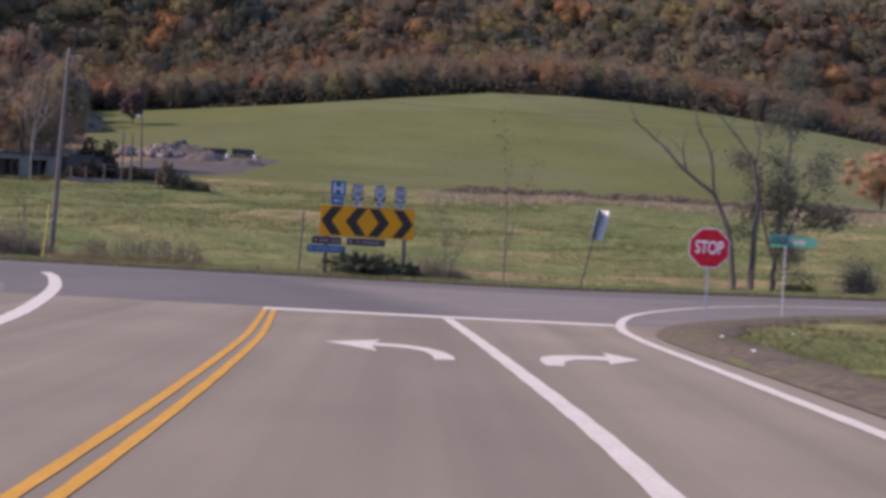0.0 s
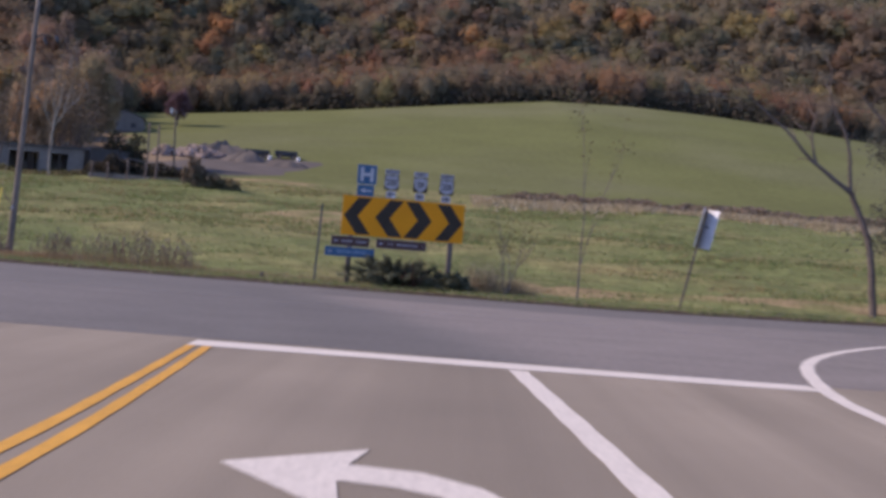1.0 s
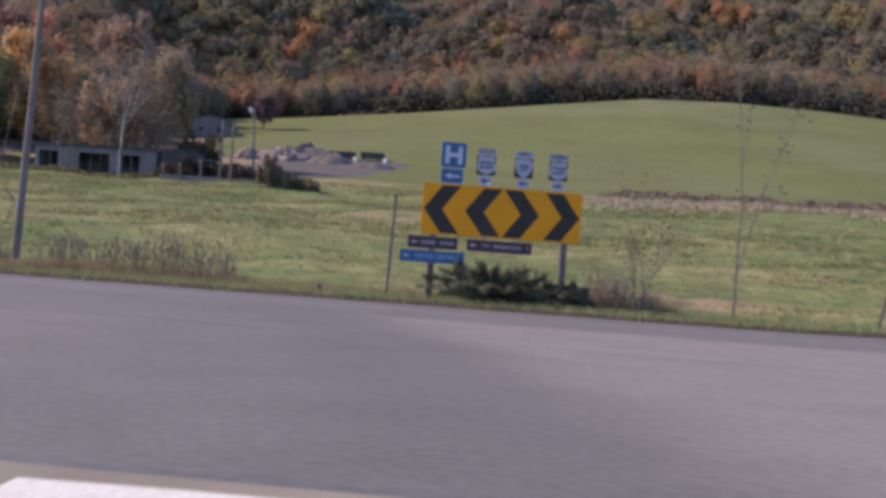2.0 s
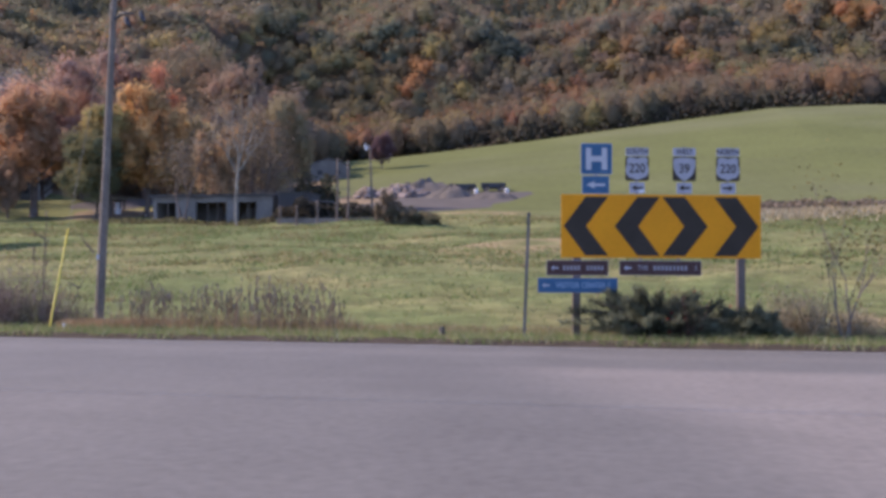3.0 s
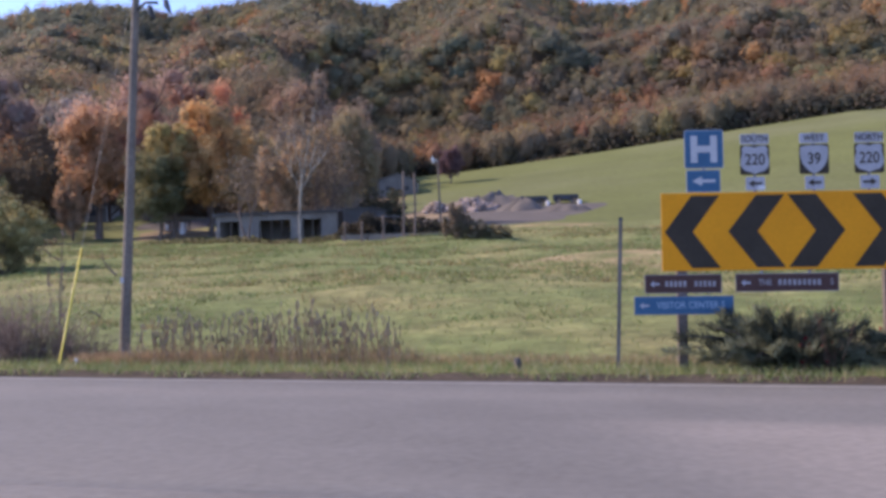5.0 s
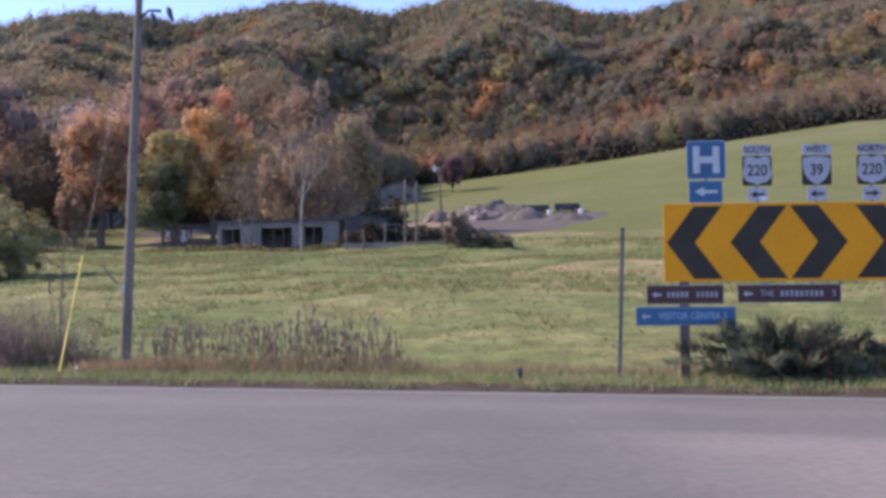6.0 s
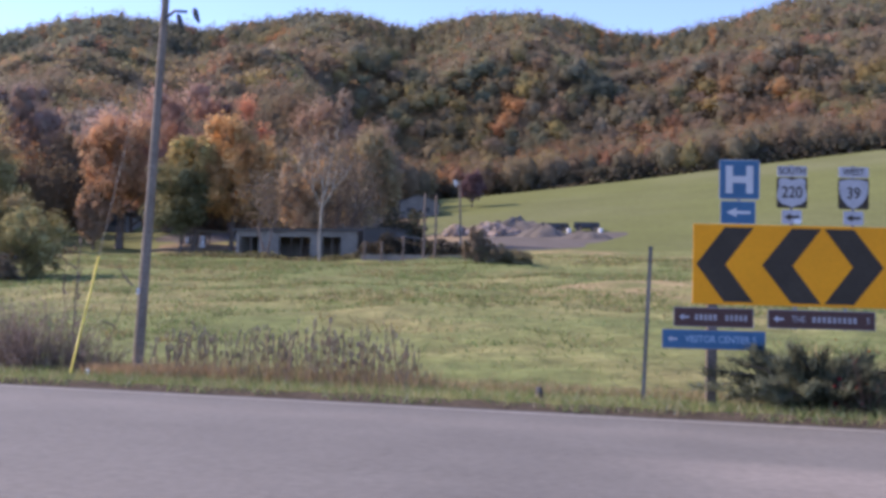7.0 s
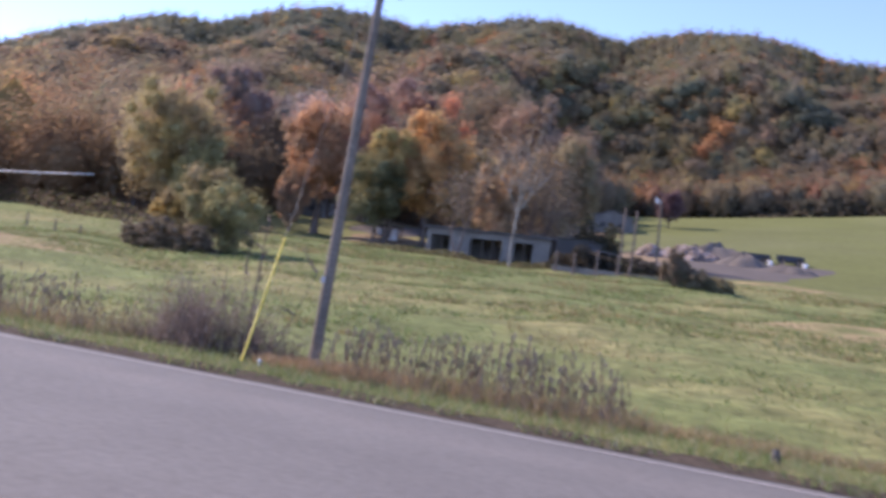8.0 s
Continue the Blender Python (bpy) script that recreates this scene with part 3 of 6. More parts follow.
def tree(name, x, y, h, crown, colour, label, seed, mix=None, leaves=1600, leaf=0.5, finer=12.0, bark=None, trunk_h=0.3, flat=0.45, part_of=0.3, radius=None, z=None, dense=0.62):
    """A broad-leaved tree: trunk with limbs, and a crown of leaf clumps."""
    rng = np.random.default_rng(seed)
    crown *= 1.14 if h > 6 else 1.0
    # haze is put into the leaf colour: raised, then greyed towards its mean
    leaves, leaf, colour = int(leaves * finer), leaf * 0.36, np.array(colour) * 1.72 + np.mean(colour) * 0.25
    z0 = float(height(x, y)) if z is None else z
    ob = thing(name, pose(x, y, z0 - 0.15), label, "tree")
    s, tips = Soup(), []
    r = radius or h * 0.016
    v, f = tube_arrays([(0, 0, 0), (0.05 * h * rng.normal() * 0.3, 0, h * trunk_h * 0.5), (0, 0, h * trunk_h), (0, 0, h * 0.62), (0.1, 0, h * 0.88)], [r * 1.5, r, r * 0.9, r * 0.5, r * 0.12], 8)
    s.add(v, f)
    for k in range(8):
        a = k * 2.4 + rng.uniform(-0.4, 0.4)
        q = trunk_h + (0.85 - trunk_h) * k / 9
        limb(rng, s, np.array([0, 0, h * q]), np.array([math.cos(a), math.sin(a), 0.75]), crown * 0.85 * (1.1 - 0.5 * k / 9), r * 0.4, 1, 0.6, tips, 5)
    part("trunk", s.mesh("trunk", bark or M_BARK, True), None, ob)
    if leaves:
        lumps = crown_lumps(rng, 80)
        size, lift = np.array([crown, crown, h * flat]), np.array([0, 0, h * (1 - flat) * 0.97])
        p, out, k = crown_points(rng, leaves, lumps)
        # the second leaf colour is raised and greyed for haze too
        tone = shades(rng, len(lumps[1]), colour, 0.10, None if mix is None else np.array(mix) * 1.72 + np.mean(mix) * 0.22, part_of)[::4]      # each bough has its own tone
        c = np.repeat(tone[k] * rng.uniform(0.92, 1.08, (leaves, 1)), 3, axis=0)
        q = Soup()
        v, f = leaf_tris(rng, p * size + lift, leaf, out * 0.5 + TO_LIGHT * 0.8, 0.38)
        q.add(v, f, c)
        tagged(part("crown", q.mesh("crown", M_LEAF), None, ob), kind="stuff")
        q = Soup()
        ball_v, ball_f = ball_arrays()
        for i in range(len(lumps[1])):
            q.add((ball_v * lumps[1][i] * dense + lumps[0][i]) * size + lift, ball_f, tone[i])
        tagged(part("inner_leaves", q.mesh("inner_leaves", M_LEAF, True), None, ob), kind="stuff")
    return ob


def bare_tree(name, x, y, h, label, seed, bark=None, stems=((0, 0, 1),), spread=0.55, radius=0.12, depth=3, twigs=0, twig_colour=TWIG, crown=2.0, twig_size=0.0, z=None, bend=0.25, category="tree"):
    """A leafless tree or shrub of forking stems."""
    rng = np.random.default_rng(seed)
    z0 = float(height(x, y)) if z is None else z
    ob = thing(name, pose(x, y, z0 - 0.1), label, category)
    s, tips = Soup(), []
    for k, w in enumerate(stems):
        limb(rng, s, np.array([0.12 * k * math.cos(k * 2.1), 0.12 * k * math.sin(k * 2.1), 0.0]), np.array(w, dtype=float), h * 0.42 * np.linalg.norm(w), radius, depth, spread, tips, 7, 0.0, bend)
    part("trunk", s.mesh("trunk", bark or M_BARK, True), None, ob)
    if twigs:
        tips = np.array(tips)
        p = tips[rng.integers(0, len(tips), twigs)] + rng.normal(size=(twigs, 3)) * np.array([0.55, 0.55, 0.5]) * crown * 0.35
        p[:, 2] = np.maximum(p[:, 2], 0.15)
        q = Soup()
        v, f = leaf_quads(rng, p, twig_size or 0.07 * crown, 1.7)
        q.add(v, f, shades(rng, len(p), twig_colour, 0.35))
        tagged(part("foliage", q.mesh("foliage", M_LEAF), None, ob), kind="stuff")
    return ob


def lumpy(rng):
    """A radius for each direction, for an uneven crown."""
    k, f, w = rng.normal(size=(7, 3)) * np.array([[2.2], [2.2], [2.6], [3.5], [4.5], [5.5], [6.5]]), rng.uniform(0, 6.28, 7), np.array([0.13, 0.12, 0.11, 0.10, 0.08, 0.07, 0.06])
    return lambda d: 0.92 + (np.sin(d @ k.T + f) * w).sum(axis=1)


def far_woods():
    """The wooded hillside behind the field."""
    rng = np.random.default_rng(5)
    gx, gy = np.meshgrid(np.arange(-540, 380, 4.9), np.arange(96, 610, 4.9))
    x = (gx + rng.uniform(-2.2, 2.2, gx.shape)).ravel()
    y = (gy + rng.uniform(-2.2, 2.2, gy.shape)).ravel()
    r, az = np.hypot(x + 1, y - 24), np.degrees(np.arctan2(x + 1, y - 24))
    keep = (r < 594) & (az > -56) & (az < 33) & (((az < np.where(r < 194, -22.6, np.where(r < 262, -19.5, -17.5))) & (r > np.where(az < -36, 118, np.where(az < -26.5, 150, 140)))) | (y > 314 + 5 * np.sin(x * 0.11)))
    keep &= (r > 250) | (rng.random(len(r)) < 0.72)
    x, y, r, az = x[keep], y[keep], r[keep], az[keep]
    z = height(x, y)
    back = np.maximum(y, 336)
    brow = height((x - 0) * 325 / (back - 10), 335) - 1.5      # the hill field hides what stands low behind it
    seen = (y < 338) | ((z + 14 - 1.5) / (y - 10) > brow / 325)
    x, y, r, az, z = x[seen], y[seen], r[seen], az[seen], z[seen]
    shrubs = 520      # undergrowth along the wood's edge
    sx, sy = rng.uniform(-95, 150, shrubs), 313.5 + np.abs(rng.normal(size=shrubs)) * 8
    x, y, z = np.concatenate([x, sx]), np.concatenate([y, sy]), np.concatenate([z, height(sx, sy)])
    r, az = np.hypot(x + 1, y - 24), np.degrees(np.arctan2(x + 1, y - 24))
    low = np.arange(len(x)) >= len(x) - shrubs
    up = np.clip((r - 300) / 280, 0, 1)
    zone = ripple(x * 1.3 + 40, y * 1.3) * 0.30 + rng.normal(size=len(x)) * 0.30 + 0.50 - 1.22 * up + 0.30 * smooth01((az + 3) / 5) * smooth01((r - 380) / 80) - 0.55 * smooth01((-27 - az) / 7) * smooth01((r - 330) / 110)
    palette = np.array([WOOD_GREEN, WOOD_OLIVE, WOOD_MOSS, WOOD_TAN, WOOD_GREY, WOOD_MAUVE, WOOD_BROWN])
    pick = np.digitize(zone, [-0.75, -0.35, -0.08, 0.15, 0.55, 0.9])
    lucky = rng.random(len(x))
    leaves, far, cores, stems = Soup(), Soup(), Soup(), Soup()
    ball_v, ball_f = ball_arrays()
    for k in range(len(x)):
        near = r[k] < 260
        belt = y[k] < 352 and az[k] > -20 and not low[k]      # the trees that stand nearest behind the field
        h = rng.uniform(4.0, 7.5) if low[k] else rng.uniform(9.5, 14.5) if near else rng.uniform(10.9, 12.9)
        c = palette[pick[k]]
        share = 0.20 if belt else 0.14
        if lucky[k] < share:
            c = np.array((WOOD_ORANGE, WOOD_YELLOW, WOOD_RUST, WOOD_MOSS)[int(lucky[k] / share * 3.99)])
        if low[k]:
            c = SHADED_UNDERGROWTH
        for mx, my, mr, tone in STANDS:
            if (x[k] - mx) ** 2 + (y[k] - my) ** 2 < mr * mr:
                c = np.array(tone)
        # brightness by bearing and distance, put into the colour for light and haze
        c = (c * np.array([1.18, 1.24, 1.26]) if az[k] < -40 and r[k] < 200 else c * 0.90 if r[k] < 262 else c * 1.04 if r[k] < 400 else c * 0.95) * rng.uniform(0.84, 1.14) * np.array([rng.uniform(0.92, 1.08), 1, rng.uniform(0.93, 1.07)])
        n = 1700 if r[k] < 175 else 620 if near else 260 if belt else 120 if r[k] < 400 else 92
        wide = rng.uniform(2.9, 4.9) if near else rng.uniform(3.3, 5.4) if belt else rng.uniform(3.1, 4.6)
        deep = h * rng.uniform(0.30, 0.40) if near else rng.uniform(2.8, 4.6)
        size, at = np.array([wide, wide, deep]), np.array([x[k], y[k], z[k] + h - deep])
        if (y[k] < 327 and az[k] > -20) or (r[k] < 175 and az[k] < -20):      # the wood's edge is leafy to the ground
            at[2], size[2] = z[k] + h * 0.40, h * 0.52
        if r[k] > 528:      # the ridge shows no daylight under its crowns
            at[2], size[2] = z[k] + h * 0.5, h * 0.55
        bulge = lumpy(rng)
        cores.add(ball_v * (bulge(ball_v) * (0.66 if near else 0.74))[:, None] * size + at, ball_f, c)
        d = rng.normal(size=(n, 3)) + np.array([0, -0.35, 0.3])
        d /= np.linalg.norm(d, axis=1)[:, None]
        p = d * (bulge(d) * rng.uniform(0.72, 1.16, n))[:, None] * size
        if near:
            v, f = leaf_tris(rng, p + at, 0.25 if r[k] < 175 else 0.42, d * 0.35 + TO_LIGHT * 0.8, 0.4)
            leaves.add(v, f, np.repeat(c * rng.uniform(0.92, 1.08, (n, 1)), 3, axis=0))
        else:
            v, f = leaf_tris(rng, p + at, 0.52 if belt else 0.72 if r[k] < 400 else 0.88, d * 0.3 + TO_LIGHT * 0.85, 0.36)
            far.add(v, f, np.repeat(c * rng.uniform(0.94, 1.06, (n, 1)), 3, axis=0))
        if r[k] < 210:
            v, f = tube_arrays([(x[k], y[k], z[k] - 0.5), (x[k] + rng.normal() * 0.3, y[k], z[k] + h * 0.8)], [0.22, 0.06], 4)
            stems.add(v, f)
    woods = tagged(new("far_woods", far.mesh("far_woods", M_LEAF)), "autumn woods in brown, olive and orange on a hillside", "woods", kind="stuff")
    part("near_leaves", leaves.mesh("near_leaves", M_LEAF), None, woods)
    part("inner_leaves", cores.mesh("inner_leaves", M_LEAF, True), None, woods)
    part("trunks", stems.mesh("trunks", M_BARK), None, woods)
    for o in woods.children:
        tagged(o, kind="stuff")


far_woods()

tree("maple_tree", -58.5, 112, 13.0, 3.3, (0.31, 0.175, 0.092), "orange-brown maple at the meadow's far edge", 11, (0.25, 0.16, 0.095), 2300, 0.5, trunk_h=0.28, part_of=0.5, flat=0.40, radius=0.3)
tree("maple_tree", -60.2, 110.5, 6.0, 1.7, (0.28, 0.175, 0.105), "low orange-brown maple beside a taller one", 121, (0.24, 0.165, 0.11), 1100, 0.45, trunk_h=0.25, part_of=0.4)
tree("maple_tree", -62.6, 127, 16.6, 7.4, (0.235, 0.145, 0.11), "tall dark red-brown maple behind the others", 12, (0.27, 0.145, 0.10), 3400, 0.55, part_of=0.4)
tree("maple_tree", -55.6, 128, 14.2, 4.6, (0.34, 0.145, 0.075), "maple with a rusty orange top behind the others", 122, (0.15, 0.085, 0.065), 2300, 0.55, part_of=0.35)
tree("ash_tree", -50.4, 109, 8.4, 3.2, (0.105, 0.105, 0.055), "dark green lower crown of leaves on a young ash", 131, (0.16, 0.135, 0.06), 1700, 0.45, trunk_h=0.18, part_of=0.4, flat=0.42)
tree("ash_tree", -49.9, 110, 11.2, 2.5, (0.27, 0.20, 0.075), "yellow-green ash with thinning leaves", 13, (0.21, 0.175, 0.07), 1700, 0.45, part_of=0.45, flat=0.36)
tree("maple_tree", -47.2, 112, 12.2, 3.5, (0.40, 0.235, 0.085), "golden-orange maple beside the block building", 14, (0.31, 0.195, 0.085), 2100, 0.45, part_of=0.4, flat=0.40)
tree("maple_tree", -44.4, 114, 10.6, 2.6, (0.25, 0.185, 0.075), "dull yellow maple behind the block building", 141, (0.19, 0.15, 0.08), 1500, 0.45, part_of=0.5)
tree("oak_tree", -43.0, 128, 16.8, 5.0, (0.185, 0.135, 0.100), "big grey-brown oak behind the block building", 15, (0.22, 0.135, 0.09), 2700, 0.55, part_of=0.4)
tree("oak_tree", -38.6, 122, 12.0, 3.2, (0.185, 0.145, 0.080), "olive and brown oak behind the block building", 16, (0.21, 0.14, 0.08), 2000, 0.5, part_of=0.4)
tree("young_maple_tree", -36.5, 104, 8.6, 2.0, (0.29, 0.185, 0.10), "thin pale-orange young maple", 17, (0.21, 0.16, 0.11), 1000, 0.4, dense=0.6)
tree("plum_tree", -55.2, 222, 8.0, 2.3, (0.125, 0.075, 0.08), "dark maroon ornamental plum by the shed", 18, (0.10, 0.055, 0.06), 1300, 0.5, trunk_h=0.15)
tree("walnut_tree", -70.3, 105, 14.6, 4.6, (0.25, 0.20, 0.085), "tall yellow-olive walnut with thin leaves", 19, (0.22, 0.165, 0.085), 2900, 0.42, part_of=0.45, dense=0.5)
tree("walnut_tree", -65.6, 104, 8.4, 2.4, (0.25, 0.205, 0.085), "low lime-yellow walnut at the wood's edge", 191, (0.21, 0.185, 0.085), 1300, 0.40, part_of=0.5, dense=0.5)
tree("walnut_tree", -88.0, 143, 16.0, 6.4, (0.195, 0.16, 0.14), "grey-brown walnut losing its leaves", 20, (0.22, 0.155, 0.12), 2200, 0.55)
tree("thorn_bush", -42.1, 73.5, 3.3, 1.7, (0.27, 0.185, 0.055), "yellowing low thorn bush in the meadow", 21, (0.16, 0.12, 0.06), 1500, 0.22, trunk_h=0.04, part_of=0.5, flat=0.52, finer=7)
tree("thorn_bush", -40.4, 74.0, 4.7, 2.6, (0.22, 0.165, 0.08), "brownish thorn bush in the meadow", 211, (0.15, 0.13, 0.06), 1900, 0.24, trunk_h=0.04, part_of=0.45, flat=0.52, finer=7)
tree("thorn_bush", -38.4, 73.0, 4.3, 2.3, (0.205, 0.18, 0.078), "olive-green thorn bush in the meadow", 25, (0.17, 0.145, 0.06), 1700, 0.24, trunk_h=0.04, part_of=0.4, flat=0.53, finer=7)
tree("walnut_tree", -87.0, 133, 18.0, 5.0, (0.205, 0.135, 0.11), "tall dull maroon walnut with thin leaves", 26, (0.18, 0.135, 0.11), 1900, 0.5, part_of=0.5)
tree("walnut_tree", -78.6, 113, 15.4, 2.7, (0.34, 0.165, 0.10), "slim walnut with a reddish top behind another", 261, (0.24, 0.17, 0.11), 1100, 0.45, part_of=0.4, dense=0.5)
for k, (bx, by, bh) in enumerate(((-38.2, 100.5, 8.0), (-37.5, 106, 9.0), (-34.2, 105, 7.5), (-35.6, 110, 8.5), (-39.7, 107.0, 7.5), (-36.0, 108.0, 8.5), (-37.8, 111, 10.0), (-34.4, 108.0, 7.5))):
    bare_tree("bare_tree", bx, by, bh, "thin grey leafless tree by the block building", 30 + k, None, ((0.08, 0, 1), (-0.12, 0.1, 0.9)), 0.4, 0.09, 3, 1500, (0.165, 0.134, 0.106), 3.0, twig_size=0.09)
tree("hemlock_tree", -80.5, 141, 16.5, 4.6, (0.175, 0.165, 0.15), "tall dark green hemlock behind the maples", 23, (0.15, 0.125, 0.11), 1900, 0.55, trunk_h=0.12)
tree("hemlock_tree", -71.5, 134, 14.0, 3.7, (0.19, 0.178, 0.16), "dark green hemlock beside the red maple", 24, (0.15, 0.125, 0.11), 1600, 0.55, trunk_h=0.12)

# ---- the large arrow sign and the signs on it ----


def arrow_outline(w, h, back=1, head=0.42, shaft=0.32):
    """A straight arrow, pointing to -x for back=1, about the origin."""
    p = [(-w / 2, 0), (-w / 2 + w * head, h / 2), (-w / 2 + w * head, h * shaft / 2), (w / 2, h * shaft / 2), (w / 2, -h * shaft / 2), (-w / 2 + w * head, -h * shaft / 2), (-w / 2 + w * head, -h / 2)]
    return [(x * back, z) for x, z in p]


SIGN = pose(-2.47, 40.95, 0.05, 0, 0, 12.8)       # its left edge at ground level; x runs along the board
BOARD_W, BOARD_LOW, BOARD_HIGH = 3.66, 1.50, 2.655


def on_sign(x, z, y=0.0):
    return SIGN @ pose(x, y, z)


def large_arrow_sign():
    ob = thing("arrow_sign", SIGN, "large amber warning board with four black chevrons on two timber posts", "road sign")
    mid = (BOARD_LOW + BOARD_HIGH) / 2
    part("board", slab(BOARD_W, BOARD_HIGH - BOARD_LOW, 0.012, 0.003, 0.0, (BOARD_W / 2, 0, mid)), M_SIGNYELLOW, ob)
    lo, hi = BOARD_LOW + 0.04, BOARD_HIGH - 0.04
    for tip, inner in ((0.045, 0.457), (0.977, 1.407)):
        a, b = inner - 0.014, inner + 0.40
        pts = [(tip, mid), (a, lo), (b, lo), (inner, mid), (b, hi), (a, hi)]
        part("chevron", plate(pts, 0.004, (0, -0.009, 0)), M_SIGNBLACK, ob, "black chevron")
        part("chevron", plate([(BOARD_W - x, z) for x, z in reversed(pts)], 0.004, (0, -0.009, 0)), M_SIGNBLACK, ob, "black chevron")
    for x in (0.29, 3.31):
        part("post", box(0.14, 0.14, BOARD_HIGH + 0.35, (x, 0.08, -0.4), 0.008), M_POST, ob)
    for z in (BOARD_LOW + 0.2, BOARD_HIGH - 0.2):
        part("stringer", box(BOARD_W - 0.1, 0.05, 0.07, (BOARD_W / 2, 0.033, z), 0.004), M_POST, ob)
    for x in (1.45, 2.15):
        part("hanger", box(0.04, 0.012, 0.42, (x, -0.012 + 0.02, BOARD_LOW - 0.33)), M_STEEL, ob)
    return ob


def hospital_sign():
    ob = thing("hospital_sign", on_sign(0.64, BOARD_HIGH, -0.025), "blue hospital sign with a white letter over a blue arrow plate", "road sign")
    panel = part("panel", slab(0.575, 0.575, 0.006, 0.0, 0.03, (0, 0, 0.65)), M_SIGNWHITE, ob)
    part("face", slab(0.555, 0.555, 0.004, 0.0, 0.025, (0, -0.005, 0.65)), M_SIGNBLUE, panel)
    h = 0.40
    for x in (-0.145, 0.145):
        part("letter_stem", slab(0.10, h, 0.004, at=(x, -0.010, 0.65)), M_SIGNWHITE, panel)
    part("letter_bar", slab(0.20, 0.10, 0.0036, at=(0, -0.010, 0.65)), M_SIGNWHITE, panel)
    plate_ = part("arrow_plate", slab(0.50, 0.33, 0.006, 0.0, 0.02, (-0.015, 0, 0.175)), M_SIGNWHITE, ob)
    part("face", slab(0.484, 0.314, 0.004, 0.0, 0.018, (-0.015, -0.005, 0.175)), M_SIGNBLUE, plate_)
    part("arrow", plate(arrow_outline(0.34, 0.14), 0.004, (-0.01, -0.010, 0.175)), M_SIGNWHITE, plate_)
    part("bracket", box(0.05, 0.012, 1.15, (0, 0.041, -0.25)), M_STEEL, ob)
    return ob


def shield_us(w, h):
    """The outline of a numbered highway shield with two scalloped shoulders."""
    half = [(0, 0.40), (0.10, 0.44), (0.22, 0.46), (0.33, 0.47), (0.40, 0.40), (0.42, 0.33), (0.39, 0.24), (0.42, 0.12), (0.45, 0.0), (0.45, -0.14), (0.40, -0.27), (0.30, -0.36), (0.16, -0.40), (0.05, -0.44), (0, -0.48)]
    return [(x * w, z * h) for x, z in half] + [(-x * w, z * h) for x, z in half[-2:0:-1]]


def shield_state(w, h):
    half = [(0, 0.45), (0.2, 0.455), (0.44, 0.40), (0.45, 0.2), (0.43, 0.02), (0.37, -0.15), (0.27, -0.30), (0.12, -0.43), (0, -0.49)]
    return [(x * w, z * h) for x, z in half] + [(-x * w, z * h) for x, z in half[-2:0:-1]]


def route_marker(x, word, number, kind, back, label):
    ob = thing("route_marker", on_sign(x, BOARD_HIGH, -0.025), label, "road sign", "route markers on the arrow sign")
    top = part("direction_plate", slab(0.42, 0.15, 0.006, 0, 0.02, (0, 0, 0.785)), M_DULLPLATE, ob)
    w = part("word", lettering(word, 0.135, M_SIGNBLACK, squeeze=0.86), None, top)
    w.location = (0, -0.005, 0.785)
    back_plate = part("number_plate", slab(0.43, 0.44, 0.006, 0, 0.03, (0, 0, 0.475)), M_SIGNBLACK, ob)
    out = shield_us(0.46, 0.45) if kind == "us" else shield_state(0.45, 0.45)
    part("shield", plate([(px, pz + 0.475) for px, pz in reversed(out)], 0.004, (0, -0.005, 0)), M_PLATE, back_plate)
    num = part("number", lettering(number, 0.235, M_SIGNBLACK, squeeze=0.84), None, back_plate)
    num.location = (0, -0.009, 0.475)
    low = part("arrow_plate", slab(0.28, 0.20, 0.006, 0, 0.02, (0, 0, 0.125)), M_DULLPLATE, ob)
    part("arrow", plate([(px, pz) for px, pz in (arrow_outline(0.20, 0.11, back) if back == 1 else reversed(arrow_outline(0.20, 0.11, back)))], 0.004, (0, -0.005, 0.125)), M_SIGNBLACK, low)
    if word == "SOUTH":
        # flattened white ball low on the arrow plate
        bm = bmesh.new()
        bmesh.ops.create_uvsphere(bm, u_segments=12, v_segments=8, radius=0.05)
        bmesh.ops.transform(bm, matrix=pose(0.08, -0.02, 0.06) @ Matrix.Diagonal((1.2, 0.35, 0.8, 1)), verts=bm.verts)
        part("reflector", bm, M_STOPWHITE, low, "small white disc")
    part("bracket", box(0.04, 0.012, 1.3, (0, 0.041, -0.42)), M_STEEL, ob)
    return ob


